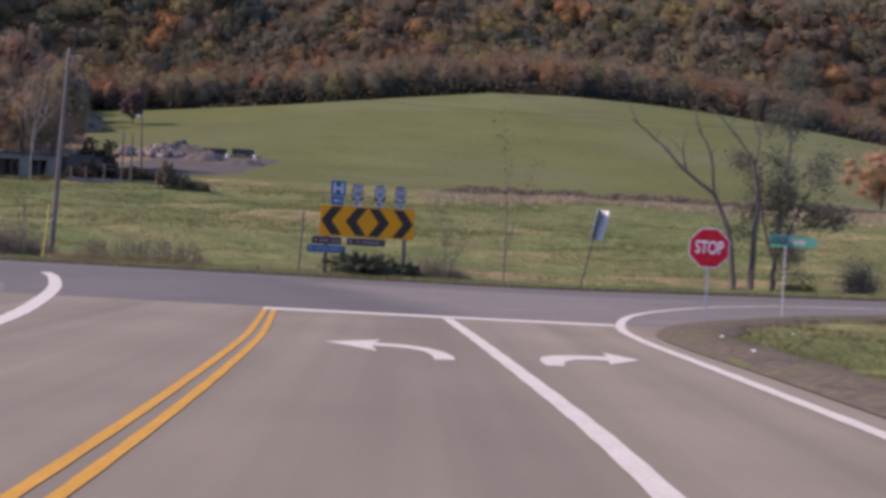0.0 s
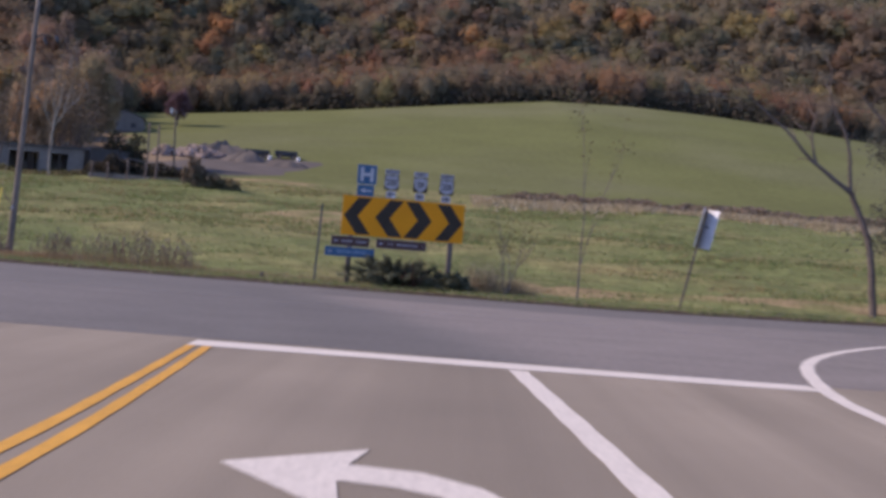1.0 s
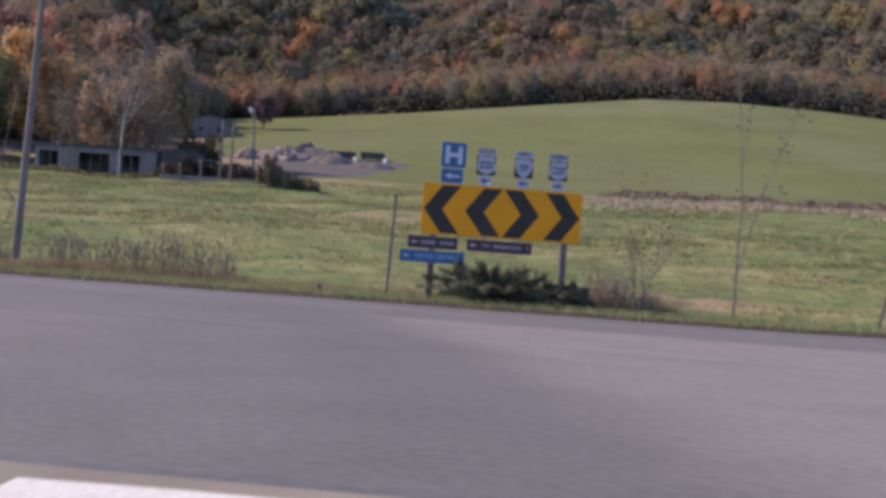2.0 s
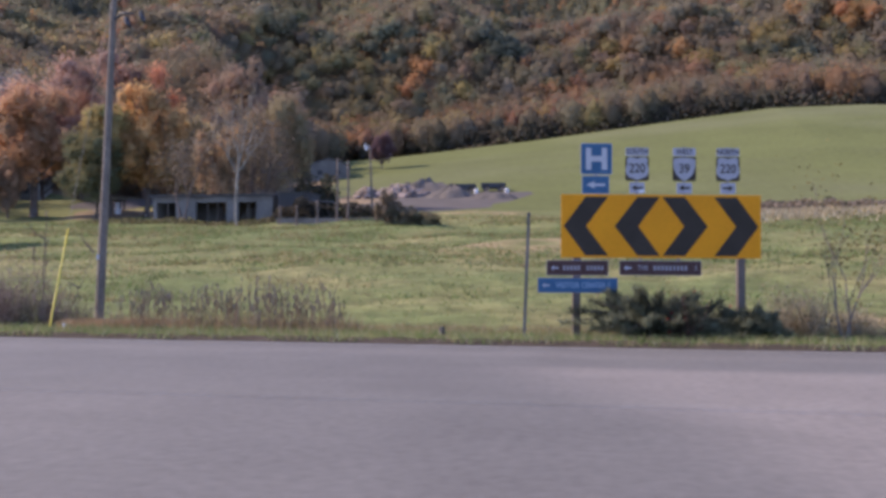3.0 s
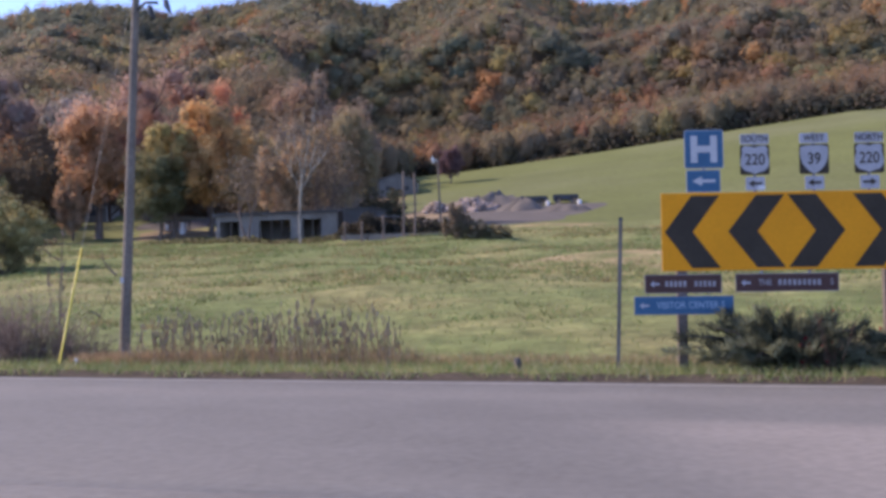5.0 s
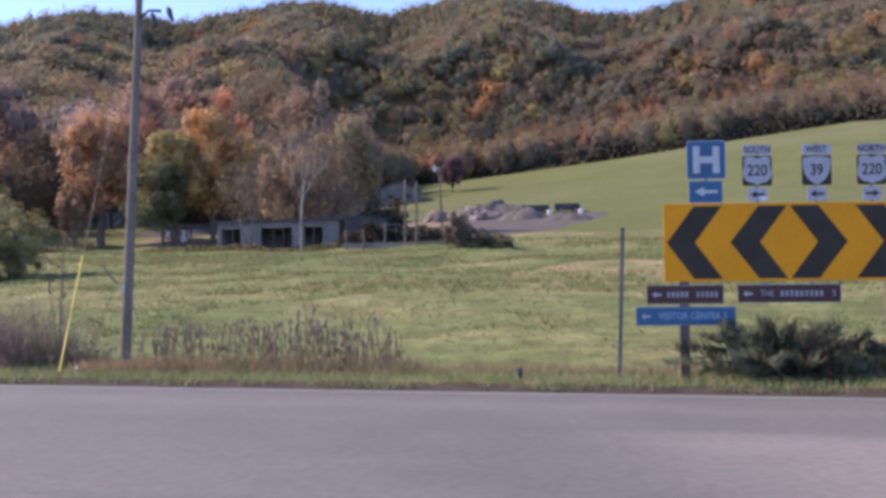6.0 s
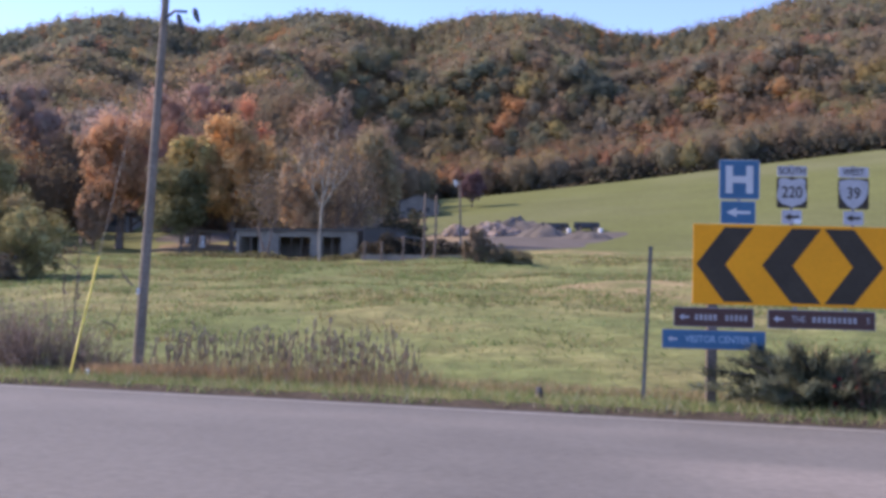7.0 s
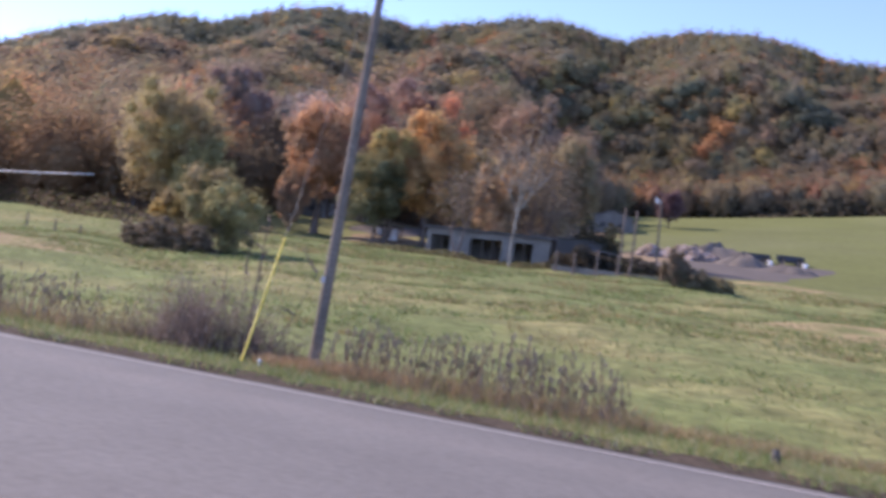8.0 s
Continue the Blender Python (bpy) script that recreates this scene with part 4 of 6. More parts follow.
def guide_sign(x0, x1, z0, z1, material, word, label, bars=(), words=()):
    w, h = x1 - x0, z1 - z0
    ob = thing("guide_sign", on_sign((x0 + x1) / 2, (z0 + z1) / 2, -0.03), label, "road sign", "guide signs under the arrow sign")
    part("panel", slab(w, h, 0.008, 0, 0.012), M_SIGNFADED, ob)
    part("face", slab(w - 0.02, h - 0.02, 0.004, 0, 0.01, (0, -0.006, 0)), material, ob)
    part("arrow", plate(arrow_outline(0.14, 0.10), 0.003, (-w / 2 + 0.15, -0.0095, 0)), M_DULLPLATE, ob)
    if word:
        t = part("lettering", lettering(word, 0.14, M_SIGNPALE, squeeze=0.86), None, ob)
        t.location = (0.10, -0.009, 0.0)
    for text, x in words:
        t = part("lettering", lettering(text, 0.125, M_SIGNFADED, squeeze=0.86), None, ob)
        t.location = (-w / 2 + x, -0.009, 0.0)
    for a, b, n in bars:
        for k in range(n):
            q = (b - a) / n
            part("lettering_bar", slab(q * 0.62, 0.085, 0.003, at=(-w / 2 + a + q * (k + 0.5), -0.0095, 0)), M_SIGNFADED, ob, "faded unreadable lettering")
    part("bracket", box(0.05, 0.03, h * 0.9, (0 if x0 > 1 else (0.29 - (x0 + x1) / 2), 0.018, -h * 0.45)), M_STEEL, ob)
    return ob


large_arrow_sign()
hospital_sign()
route_marker(1.385, "SOUTH", "220", "us", 1, "white highway shield numbered 220 with a south plate and an arrow")
route_marker(2.25, "WEST", "39", "state", 1, "white highway shield numbered 39 with a west plate and an arrow")
route_marker(3.05, "NORTH", "220", "us", -1, "white highway shield numbered 220 with a north plate and an arrow")
guide_sign(-0.27, 0.86, BOARD_LOW - 0.33, BOARD_LOW - 0.05, M_SIGNBROWN, "", "brown guide sign with an arrow and faded white lettering", ((0.29, 0.62, 5), (0.72, 1.05, 5)))
guide_sign(1.06, 2.56, BOARD_LOW - 0.32, BOARD_LOW - 0.05, M_SIGNBROWN, "", "long brown guide sign with an arrow and faded white lettering", ((0.61, 1.25, 9),), (("THE", 0.43), ("5", 1.40)))
guide_sign(-0.43, 1.03, BOARD_LOW - 0.645, BOARD_LOW - 0.37, M_SIGNBLUE, "VISITOR CENTER 5", "blue guide sign with an arrow and faded lettering")

# ---- other signs and posts ----


def stop_sign():
    ob = thing("stop_sign", pose(7.2, 22.4, float(height(7.2, 22.4)) - 0.05, 0, 0, -8), "red octagonal stop sign on a thin steel post", "stop sign")
    c, r = 1.70, 0.83 / 2 / math.cos(radians(22.5))
    octo = lambda q: [(q * math.cos(radians(22.5 + 45 * k)), q * math.sin(radians(22.5 + 45 * k)) + c) for k in range(8)]
    part("border", plate(octo(r), 0.006, (0, 0, 0)), M_STOPWHITE, ob)
    part("face", plate(octo(r * 0.955), 0.004, (0, -0.005, 0)), M_SIGNRED, ob)
    t = part("lettering", lettering("STOP", 0.385, M_STOPWHITE, squeeze=0.64), None, ob)
    t.location = (0, -0.008, c)
    part("post", box(0.04, 0.035, c + 0.35, (0, 0.022, -0.2), 0.004), M_DULLPLATE, ob)
    for z in (c - 0.25, c + 0.25):
        part("bolt", box(0.02, 0.006, 0.02, (0, -0.009, z)), M_STEEL, ob)


def street_name_sign():
    ob = thing("street_name_sign", pose(9.95, 25.6, float(height(9.95, 25.6)) - 0.05), "crossed green street name signs on a thin post", "street sign")
    for rz, z, along, wide in ((35, 1.98, 0.15, 1.6), (-40, 1.93, 0.17, 1.15)):
        m = pose(0, 0, 0, 0, 0, rz)
        blade = slab(wide, 0.24, 0.006, 0, 0.02, (along, 0, z))
        bmesh.ops.transform(blade, matrix=m, verts=blade.verts)
        b = part("blade", blade, M_SIGNGREEN, ob)
        for a, w in ((-0.22, 0.3), (0.16, 0.28)):
            bar = slab(w, 0.09, 0.004, at=(a + along, -0.005, z))
            bmesh.ops.transform(bar, matrix=m, verts=bar.verts)
            part("lettering_bar", bar, M_SIGNFADED, b, "unreadable white word")
    part("post", tube([(0, 0.02, 0), (0, 0.02, 2.1)], [0.018, 0.018], M_DULLPLATE, "post"), None, ob)


def leaning_sign():
    ob = thing("leaning_sign", pose(7.45, 40.7, float(height(7.45, 40.7)) - 0.15, 0, 11.5, 0), "white sign seen from the side on a leaning post", "road sign")
    part("post", box(0.055, 0.055, 3.2, (0, 0, 0), 0.004), M_POST, ob)
    for rz, x, mm in ((74, -0.08, M_SIGNBACK), (-66, 0.17, M_SIGNBACK)):
        bm = slab(0.62, 1.15, 0.008, 0, 0.03, (0, 0, 2.66))
        bmesh.ops.transform(bm, matrix=pose(x, -0.04, 0, 0, 0, rz), verts=bm.verts)
        part("panel", bm, mm, ob)
    part("bracket", box(0.36, 0.03, 0.04, (0.05, -0.03, 2.7)), M_STEEL, ob)


def marker_post():
    ob = thing("marker_post", pose(-3.2, 41.35, 0.0, 0, 2.0, 0), "thin grey steel marker post in the verge", "post")
    part("post", box(0.055, 0.03, 2.45, (0, 0, -0.1), 0.004), M_OLDSTEEL, ob)
    part("flange", box(0.02, 0.05, 2.4, (0, 0.03, -0.1)), M_OLDSTEEL, ob)
    part("cap", box(0.06, 0.05, 0.05, (0, 0.01, 2.35), 0.005), M_DARKMETAL, ob)


stop_sign()
street_name_sign()
leaning_sign()
marker_post()

# ---- utility poles and wires ----


def utility_pole(x, y, h, lean, radius, label):
    z0 = float(height(x, y)) - 0.2
    ob = thing("utility_pole", pose(x, y, z0), label, "utility pole")
    n = 12
    pts = [(lean * k / n, 0, (h + 0.2) * k / n) for k in range(n + 1)]
    part("pole", tube(pts, np.linspace(radius, radius * 0.62, n + 1), M_POLE, "pole", 14), None, ob)
    return ob


POLE = utility_pole(-13.36, 43.9, 8.5, 0.31, 0.111, "weathered grey wooden utility pole at the roadside")
part("bracket_arm", tube([(0.24, 0, 7.3), (0.55, -0.1, 7.45), (0.85, -0.15, 7.4)], [0.035, 0.03, 0.03], M_DARKMETAL, "bracket_arm"), None, POLE)
for ax, az_ in ((0.62, 7.22), (0.98, 7.32)):
    part("insulator", tube([(ax, -0.1, az_ + 0.16), (ax + 0.03, -0.1, az_ + 0.1), (ax + 0.06, -0.1, az_), (ax + 0.13, -0.1, az_ - 0.14)], [0.02, 0.06, 0.06, 0.025], M_DARKMETAL, "insulator"), None, POLE)
part("top_pin", tube([(0.3, 0, 8.4), (0.3, 0, 8.65)], [0.03, 0.05], M_DARKMETAL, "top_pin"), None, POLE)
part("staple", box(0.06, 0.03, 0.12, (0.06, -0.17, 1.8)), M_SIGNWHITE, POLE)


def guy_wire():
    ob = thing("guy_wire", pose(-12.64, 40.7, 0.03), "steel guy wire with a yellow plastic guard", "guy wire")
    a, b = np.array([0, 0, 0.0]), np.array([-0.44, 3.2, 7.9])
    d = (b - a) / np.linalg.norm(b - a)
    part("wire", tube([a, b], [0.004, 0.004], M_STEEL, "wire", 5), None, ob)
    part("guard", tube([a + d * 0.05, a + d * 1.2, a + d * 2.3], [0.020, 0.021, 0.021], M_GUARD, "guard", 10), None, ob)
    part("anchor", tube([(0, 0, 0.12), (0.01, -0.02, -0.2)], [0.02, 0.02], M_STEEL, "anchor", 6), None, ob)


def cable(name, a, b, sag, r, label, material):
    pts = [(a[0] + (b[0] - a[0]) * s, a[1] + (b[1] - a[1]) * s, a[2] + (b[2] - a[2]) * s - sag * 4 * s * (1 - s)) for s in np.linspace(0, 1, 22)]
    tagged(new(name, tube(pts, [r] * 22, material, name, 5)), label, "cable")


guy_wire()
cable("overhead_wire", (-12.75, 43.8, 7.55), (62, 47, 9.4), 1.3, 0.007, "dark overhead wire leading off from the pole", M_DARKMETAL)
cable("overhead_wire", (-13.05, 43.9, 8.6), (62, 47, 10.6), 1.2, 0.006, "thin overhead wire from the pole's top", M_DARKMETAL)
cable("service_cable", (-90, 76, 8.0), (-45.0, 70, 5.85), 1.0, 0.028, "pale cable sagging before the trees", M_SIGNBACK)

FAR_POLE = utility_pole(-28.2, 119.6, 6.3, -0.3, 0.11, "dark utility pole with a white yard lamp")
part("lamp_arm", tube([(-0.3, 0, 6.2), (-0.42, -0.2, 6.35), (-0.5, -0.4, 6.4)], [0.05, 0.045, 0.05], M_SIGNBACK, "lamp_arm", 6), None, FAR_POLE)
part("lamp_head", tube([(-0.62, -0.45, 6.62), (-0.6, -0.45, 6.3), (-0.5, -0.45, 6.0)], [0.07, 0.13, 0.10], M_SIGNBACK, "lamp_head", 10), None, FAR_POLE)
for fx, fy, fh in ((-26.0, 97, 1.9), (-24.5, 97, 4.7), (-23.75, 97.2, 4.5), (-29.0, 97.3, 1.5), (-27.6, 97, 1.6)):
    ob = thing("fence_post", pose(fx, fy, float(height(fx, fy)) - 0.1), "grey weathered post by the yard", "post", "posts by the yard")
    part("post", tube([(0, 0, 0), (0.03, 0, fh * 0.5), (0.0, 0, fh)], [0.09, 0.08, 0.07], M_POST, "post", 8), None, ob)

for fx, fh in ((-51.4, 0.95), (-49.2, 0.8), (-47.3, 0.7)):
    ob = thing("fence_post", pose(fx, 72.0, float(height(fx, 72.0)) - 0.1), "short grey post out in the meadow", "post", "posts across the meadow")
    part("post", tube([(0, 0, 0), (0.02, 0, fh * 0.5), (0.0, 0, fh)], [0.06, 0.055, 0.05], M_POST, "post", 7), None, ob)

# ---- buildings and the stone yard ----


def block_building():
    x0, x1, y0, y1 = -41.3, -31.2, 101.6, 106.5
    z0 = float(height(-36.5, 101.6)) - 0.25
    ob = thing("block_building", pose(x0, y0, z0), "low grey block building with three dark open bays", "building")
    w, d, h = x1 - x0, y1 - y0, 2.4
    cuts = [0.0, 0.31, 1.95, 3.67, 6.26, 7.23, 8.75, w]
    for a, b in ((0, 1), (2, 3), (4, 5), (6, 7)):
        part("pier", box(cuts[b] - cuts[a], 0.3, h, ((cuts[a] + cuts[b]) / 2, 0.15, 0), 0.02), M_BLOCK, ob)
    for a, b in ((1, 2), (3, 4), (5, 6)):
        part("lintel", box(cuts[b] - cuts[a] - 0.004, 0.28, 0.42, ((cuts[a] + cuts[b]) / 2, 0.16, h - 0.42)), M_BLOCK, ob)
        part("sill_wall", box(cuts[b] - cuts[a] - 0.004, 0.24, 0.16, ((cuts[a] + cuts[b]) / 2, 0.16, 0)), M_BLOCK, ob)
    for x, wide in ((1.2, 0.07), (4.6, 0.06), (5.45, 0.06), (8.0, 0.07)):
        part("bay_post", box(wide, 0.08, h - 0.59, (x, 0.2, 0.165)), M_POST, ob)
    part("back_wall", box(w, 0.3, h, (w / 2, d - 0.15, 0)), M_BLOCK, ob)
    for x in (0.15, w - 0.15):
        part("side_wall", box(0.3, d - 0.61, h, (x, d / 2, 0)), M_BLOCK, ob)
    part("roof", box(w + 0.4, d + 0.5, 0.16, (w / 2, d / 2, h), 0.03), M_ROOF, ob)
    part("fascia", box(w + 0.44, 0.04, 0.2, (w / 2, -0.27, h - 0.02)), M_DARKWOOD, ob)
    part("floor_slab", box(w - 0.62, d - 0.62, 0.3, (w / 2, d / 2, -0.1)), M_GRAVEL, ob)


def lean_to_shed():
    z0 = float(height(-28.6, 100.4)) - 0.2
    ob = thing("lean_to_shed", pose(-30.3, 100.4, z0), "dark board shed with a low open lean-to", "building")
    part("body", box(2.4, 2.8, 2.2, (1.2, 1.4, 0), 0.02), M_DARKWOOD, ob)
    part("roof", box(2.7, 3.1, 0.08, (1.2, 1.4, 2.2), 0.02), M_DARKWOOD, ob)
    part("lean_to_roof", box(1.6, 2.4, 0.08, (3.2, 1.4, 1.55), 0.01), M_ROOF, ob)
    for x in (3.2, 3.9):
        part("post", box(0.1, 0.1, 1.56, (x, 0.3, 0)), M_POST, ob)


def gable_house(name, x, y, w, d, h, rise, wall, roof, label, z=None, turn=0):
    z0 = (float(height(x, y)) if z is None else z) - 0.4
    ob = thing(name, pose(x, y, z0, 0, 0, turn), label, "building")
    bm = plate([(w / 2, 0), (w / 2, h), (0, h + rise), (-w / 2, h), (-w / 2, 0)], d, (0, d / 2, 0))
    part("shell", bm, wall, ob)
    for s in (-1, 1):
        sl = math.hypot(w / 2 + 0.3, rise * (1 + 0.6 / w))
        bm = box(sl, d + 0.6, 0.10, (0, d / 2, 0))
        bmesh.ops.transform(bm, matrix=pose(s * (w / 4 + 0.1), 0, h + rise / 2 + 0.02, 0, s * math.degrees(math.atan2(rise, w / 2)), 0), verts=bm.verts)
        part("roof_side", bm, roof, ob)
    for k in (-0.25, 0.25):
        part("window", box(0.9, 0.06, 0.8, (k * w, -0.01, h * 0.4), 0.01), M_DARKWOOD, ob, "dark window opening")
    return ob


def heap(name, x, y, rx, ry, h, material, label, seed, category="heap"):
    rng = np.random.default_rng(seed)
    n, m = 44, 16
    v = []
    ph = rng.uniform(0, 6, 4)
    for i in range(m + 1):
        t = i / m
        for j in range(n):
            a = j * 2 * math.pi / n
            k = 1 + 0.14 * math.sin(3 * a + ph[0]) + 0.08 * math.sin(7 * a + ph[1])
            px, py = x + rx * t * k * math.cos(a), y + ry * t * k * math.sin(a)
            v.append((px, py, float(height(px, py)) + h * (1 - t ** 1.5) * (1 + 0.10 * math.sin(3 * a + ph[2] + 4 * t) + 0.34 * float(lattice(px * 2 + 9, py * 2, 1.9))) - 0.06))
    f = [[i * n + j, (i + 1) * n + j, (i + 1) * n + (j + 1) % n, i * n + (j + 1) % n] for i in range(m) for j in range(n)]
    return tagged(new(name, np_mesh(name, v, f, material)), label, category)


def patch(name, x, y, rx, ry, material, label, seed, lift=0.07):
    """A bare piece of ground lying on the meadow."""
    rng = np.random.default_rng(seed)
    n, m = 44, 14
    ph = rng.uniform(0, 6, 5)
    v = []
    for i in range(m + 1):
        for j in range(n):
            a = j * 2 * math.pi / n
            k = i / m * (1 + 0.13 * math.sin(3 * a + ph[0]) + 0.09 * math.sin(5 * a + ph[1]) + 0.05 * math.sin(11 * a + ph[2]))
            px, py = x + rx * k * math.cos(a), y + ry * k * math.sin(a)
            v.append((px, py, float(height(px, py)) + lift * (1 - 1.6 * (i / m) ** 6)))
    f = [[i * n + j, (i + 1) * n + j, (i + 1) * n + (j + 1) % n, i * n + (j + 1) % n] for i in range(m) for j in range(n)]
    tagged(new(name, np_mesh(name, v, f, material, smooth=True)), label, "ground", kind="structure")


block_building()
lean_to_shed()
gable_house("shed", -59.6, 203, 6.2, 6.0, 3.0, 1.1, M_BLOCK, M_ROOF, "grey shed with a low sheet-metal gable roof", turn=12)
gable_house("house", -79.4, 140, 6.0, 8.0, 2.8, 1.6, M_BLOCK, M_ROOF, "grey house half hidden by the maples", turn=20)

# ---- stone yard ----
patch("gravel_yard", -27.6, 144, 10.0, 23, M_GRAVEL, "grey gravel yard at the foot of the hill field", 41, 0.12)
patch("lawn", -63.5, 118, 8.0, 10, M_FIELD, "short bright lawn under the maples", 48)
patch("driveway", -56.0, 122, 5.0, 6, M_GRAVEL, "pale gravel drive by the maples", 43, 0.09)
patch("leaf_litter", -51.2, 113.5, 5.6, 4.6, M_DIRT, "orange-brown leaf litter under the trees", 44, 0.11)
ob = thing("storage_rack", pose(-53.2, 116.5, float(height(-53.2, 116.5)) - 0.05, 0, 0, 8), "low dark open rack with pale goods under the trees", "rack")
part("roof", box(2.5, 1.3, 0.08, (0, 0, 1.05), 0.02), M_DARKWOOD, ob)
part("base", box(2.4, 1.2, 0.14, (0, 0, 0), 0.02), M_DARKWOOD, ob)
for rx in (-1.12, -0.4, 0.35, 1.12):
    for ry in (-0.5, 0.5):
        part("post", box(0.12, 0.12, 0.92, (rx, ry, 0.135)), M_DARKWOOD, ob)
for rx, rw, rh in ((-0.75, 0.4, 0.6), (0.0, 0.45, 0.45), (0.75, 0.4, 0.7)):
    part("crate", box(rw, 0.6, rh, (rx, 0.0, 0.14), 0.03), M_SIGNBACK, ob, "pale crate")
patch("earth_bank", -40, 152, 6, 13, M_DIRT, "tan bare earth bank beside the yard", 49, 0.12)
heap("gravel_mound", -33.6, 165, 5.2, 3.0, 1.9, M_GRAVEL, "long grey mound of gravel in the yard", 45)
heap("gravel_mound", -27.9, 155, 3.3, 2.4, 1.55, M_GRAVEL, "broad grey mound of gravel in the yard", 46)
heap("gravel_mound", -21.8, 150, 3.4, 2.2, 0.95, M_GRAVEL, "low grey mound of gravel in the yard", 47)
for tx, ty, tw in ((-28.2, 164, 3.4), (-24.1, 164, 3.2)):
    ob = thing("trailer", pose(tx, ty, float(height(tx, ty)) - 0.1, 0, 0, 6), "low dark flatbed trailer parked behind the gravel heaps", "trailer")
    part("body", box(tw, 2.2, 0.7, (0, 0, 0.45), 0.05), M_DARKMETAL, ob)
    for wx in (-tw * 0.3, tw * 0.3):
        part("wheel", tube([(wx, -1.25, 0.45), (wx, -0.95, 0.45)], [0.45, 0.45], M_DARKWOOD, "wheel", 12), None, ob)


def rubble(x, y, rx, ry, n, seed):
    rng = np.random.default_rng(seed)
    s = Soup()
    base = np.array([[-1, -1, -1], [1, -1, -1], [1, 1, -1], [-1, 1, -1], [-1, -1, 1], [1, -1, 1], [1, 1, 1], [-1, 1, 1]]) * 0.5
    faces = [[0, 3, 2, 1], [4, 5, 6, 7], [0, 1, 5, 4], [1, 2, 6, 5], [2, 3, 7, 6], [3, 0, 4, 7]]
    for _ in range(n):
        a, q = rng.uniform(0, 6.28), rng.uniform(0, 1) ** 0.6
        px, py = x + rx * q * math.cos(a), y + ry * q * math.sin(a)
        b = base * rng.uniform(0.3, 1.0, 3) + rng.normal(size=(8, 3)) * 0.07
        m = np.array(Euler(rng.uniform(0, 6, 3)).to_matrix())
        s.add(b @ m.T + np.array([px, py, float(height(px, py)) + 0.15 + 1.2 * (1 - q)]), faces, np.array([0.42, 0.34, 0.31]) * rng.uniform(0.5, 1.35))
    me = s.mesh("stone_rubble", M_BLADE)
    tagged(new("stone_rubble", me), "heap of broken pale pinkish stones", "rubble", kind="stuff")


rubble(-35.6, 158, 3.9, 2.0, 330, 51)
rubble(-39.4, 157, 1.8, 1.4, 60, 52)
# plain cylinders added for small white flecks of unknown kind
for dx, dy in ((-26.0, 161.5), (-21.9, 161.0), (-50.3, 112.5)):
    ob = thing("white_cylinder", pose(dx, dy, float(height(dx, dy))), "small white cylinder standing on the ground", "drum")
    part("body", tube([(0, 0, 0), (0, 0, 0.08), (0, 0, 0.5), (0, 0, 0.58)], [0.26, 0.28, 0.28, 0.24], M_SIGNBACK, "body", 12), None, ob)
ob = thing("low_wall", pose(-25.5, 98, float(height(-25.5, 98)) - 0.2), "low grey block wall at the meadow's edge", "wall")
for k in range(4):
    part("wall_block", box(1.95, 0.3, 0.5, (-3 + 2 * k, 0, 0), 0.02), M_BLOCK, ob)

# ---- hedges, bushes, weeds ----


def hair(rng, soup, p, h, lean, width, colours):
    """Upright blades: one narrow triangle each, at points p."""
    n = len(p)
    a = rng.uniform(0, 6.28, n)
    side = np.stack([np.cos(a), np.sin(a), np.zeros(n)], -1) * (width * rng.uniform(0.6, 1.4, n))[:, None]
    tip = np.stack([rng.normal(size=n) * lean, rng.normal(size=n) * lean, np.ones(n)], -1) * (h * rng.uniform(0.5, 1.3, n))[:, None]
    v = np.stack([p - side, p + side, p + tip], 1).reshape(-1, 3)
    c = colours[rng.integers(0, len(colours), n)] * rng.uniform(0.75, 1.25, (n, 1))
    soup.add(v, np.arange(3 * n).reshape(n, 3), np.repeat(c, 3, axis=0))


GREENS = np.array([(0.09, 0.125, 0.042), (0.11, 0.14, 0.05), (0.135, 0.145, 0.06), (0.19, 0.165, 0.085)])
DRY = np.array([(0.26, 0.19, 0.095), (0.20, 0.13, 0.07), (0.15, 0.10, 0.065), (0.24, 0.15, 0.08)])


def scatter(rng, n, x0, x1, y0, y1):
    x, y = rng.uniform(x0, x1, n), rng.uniform(y0, y1, n)
    return x, y


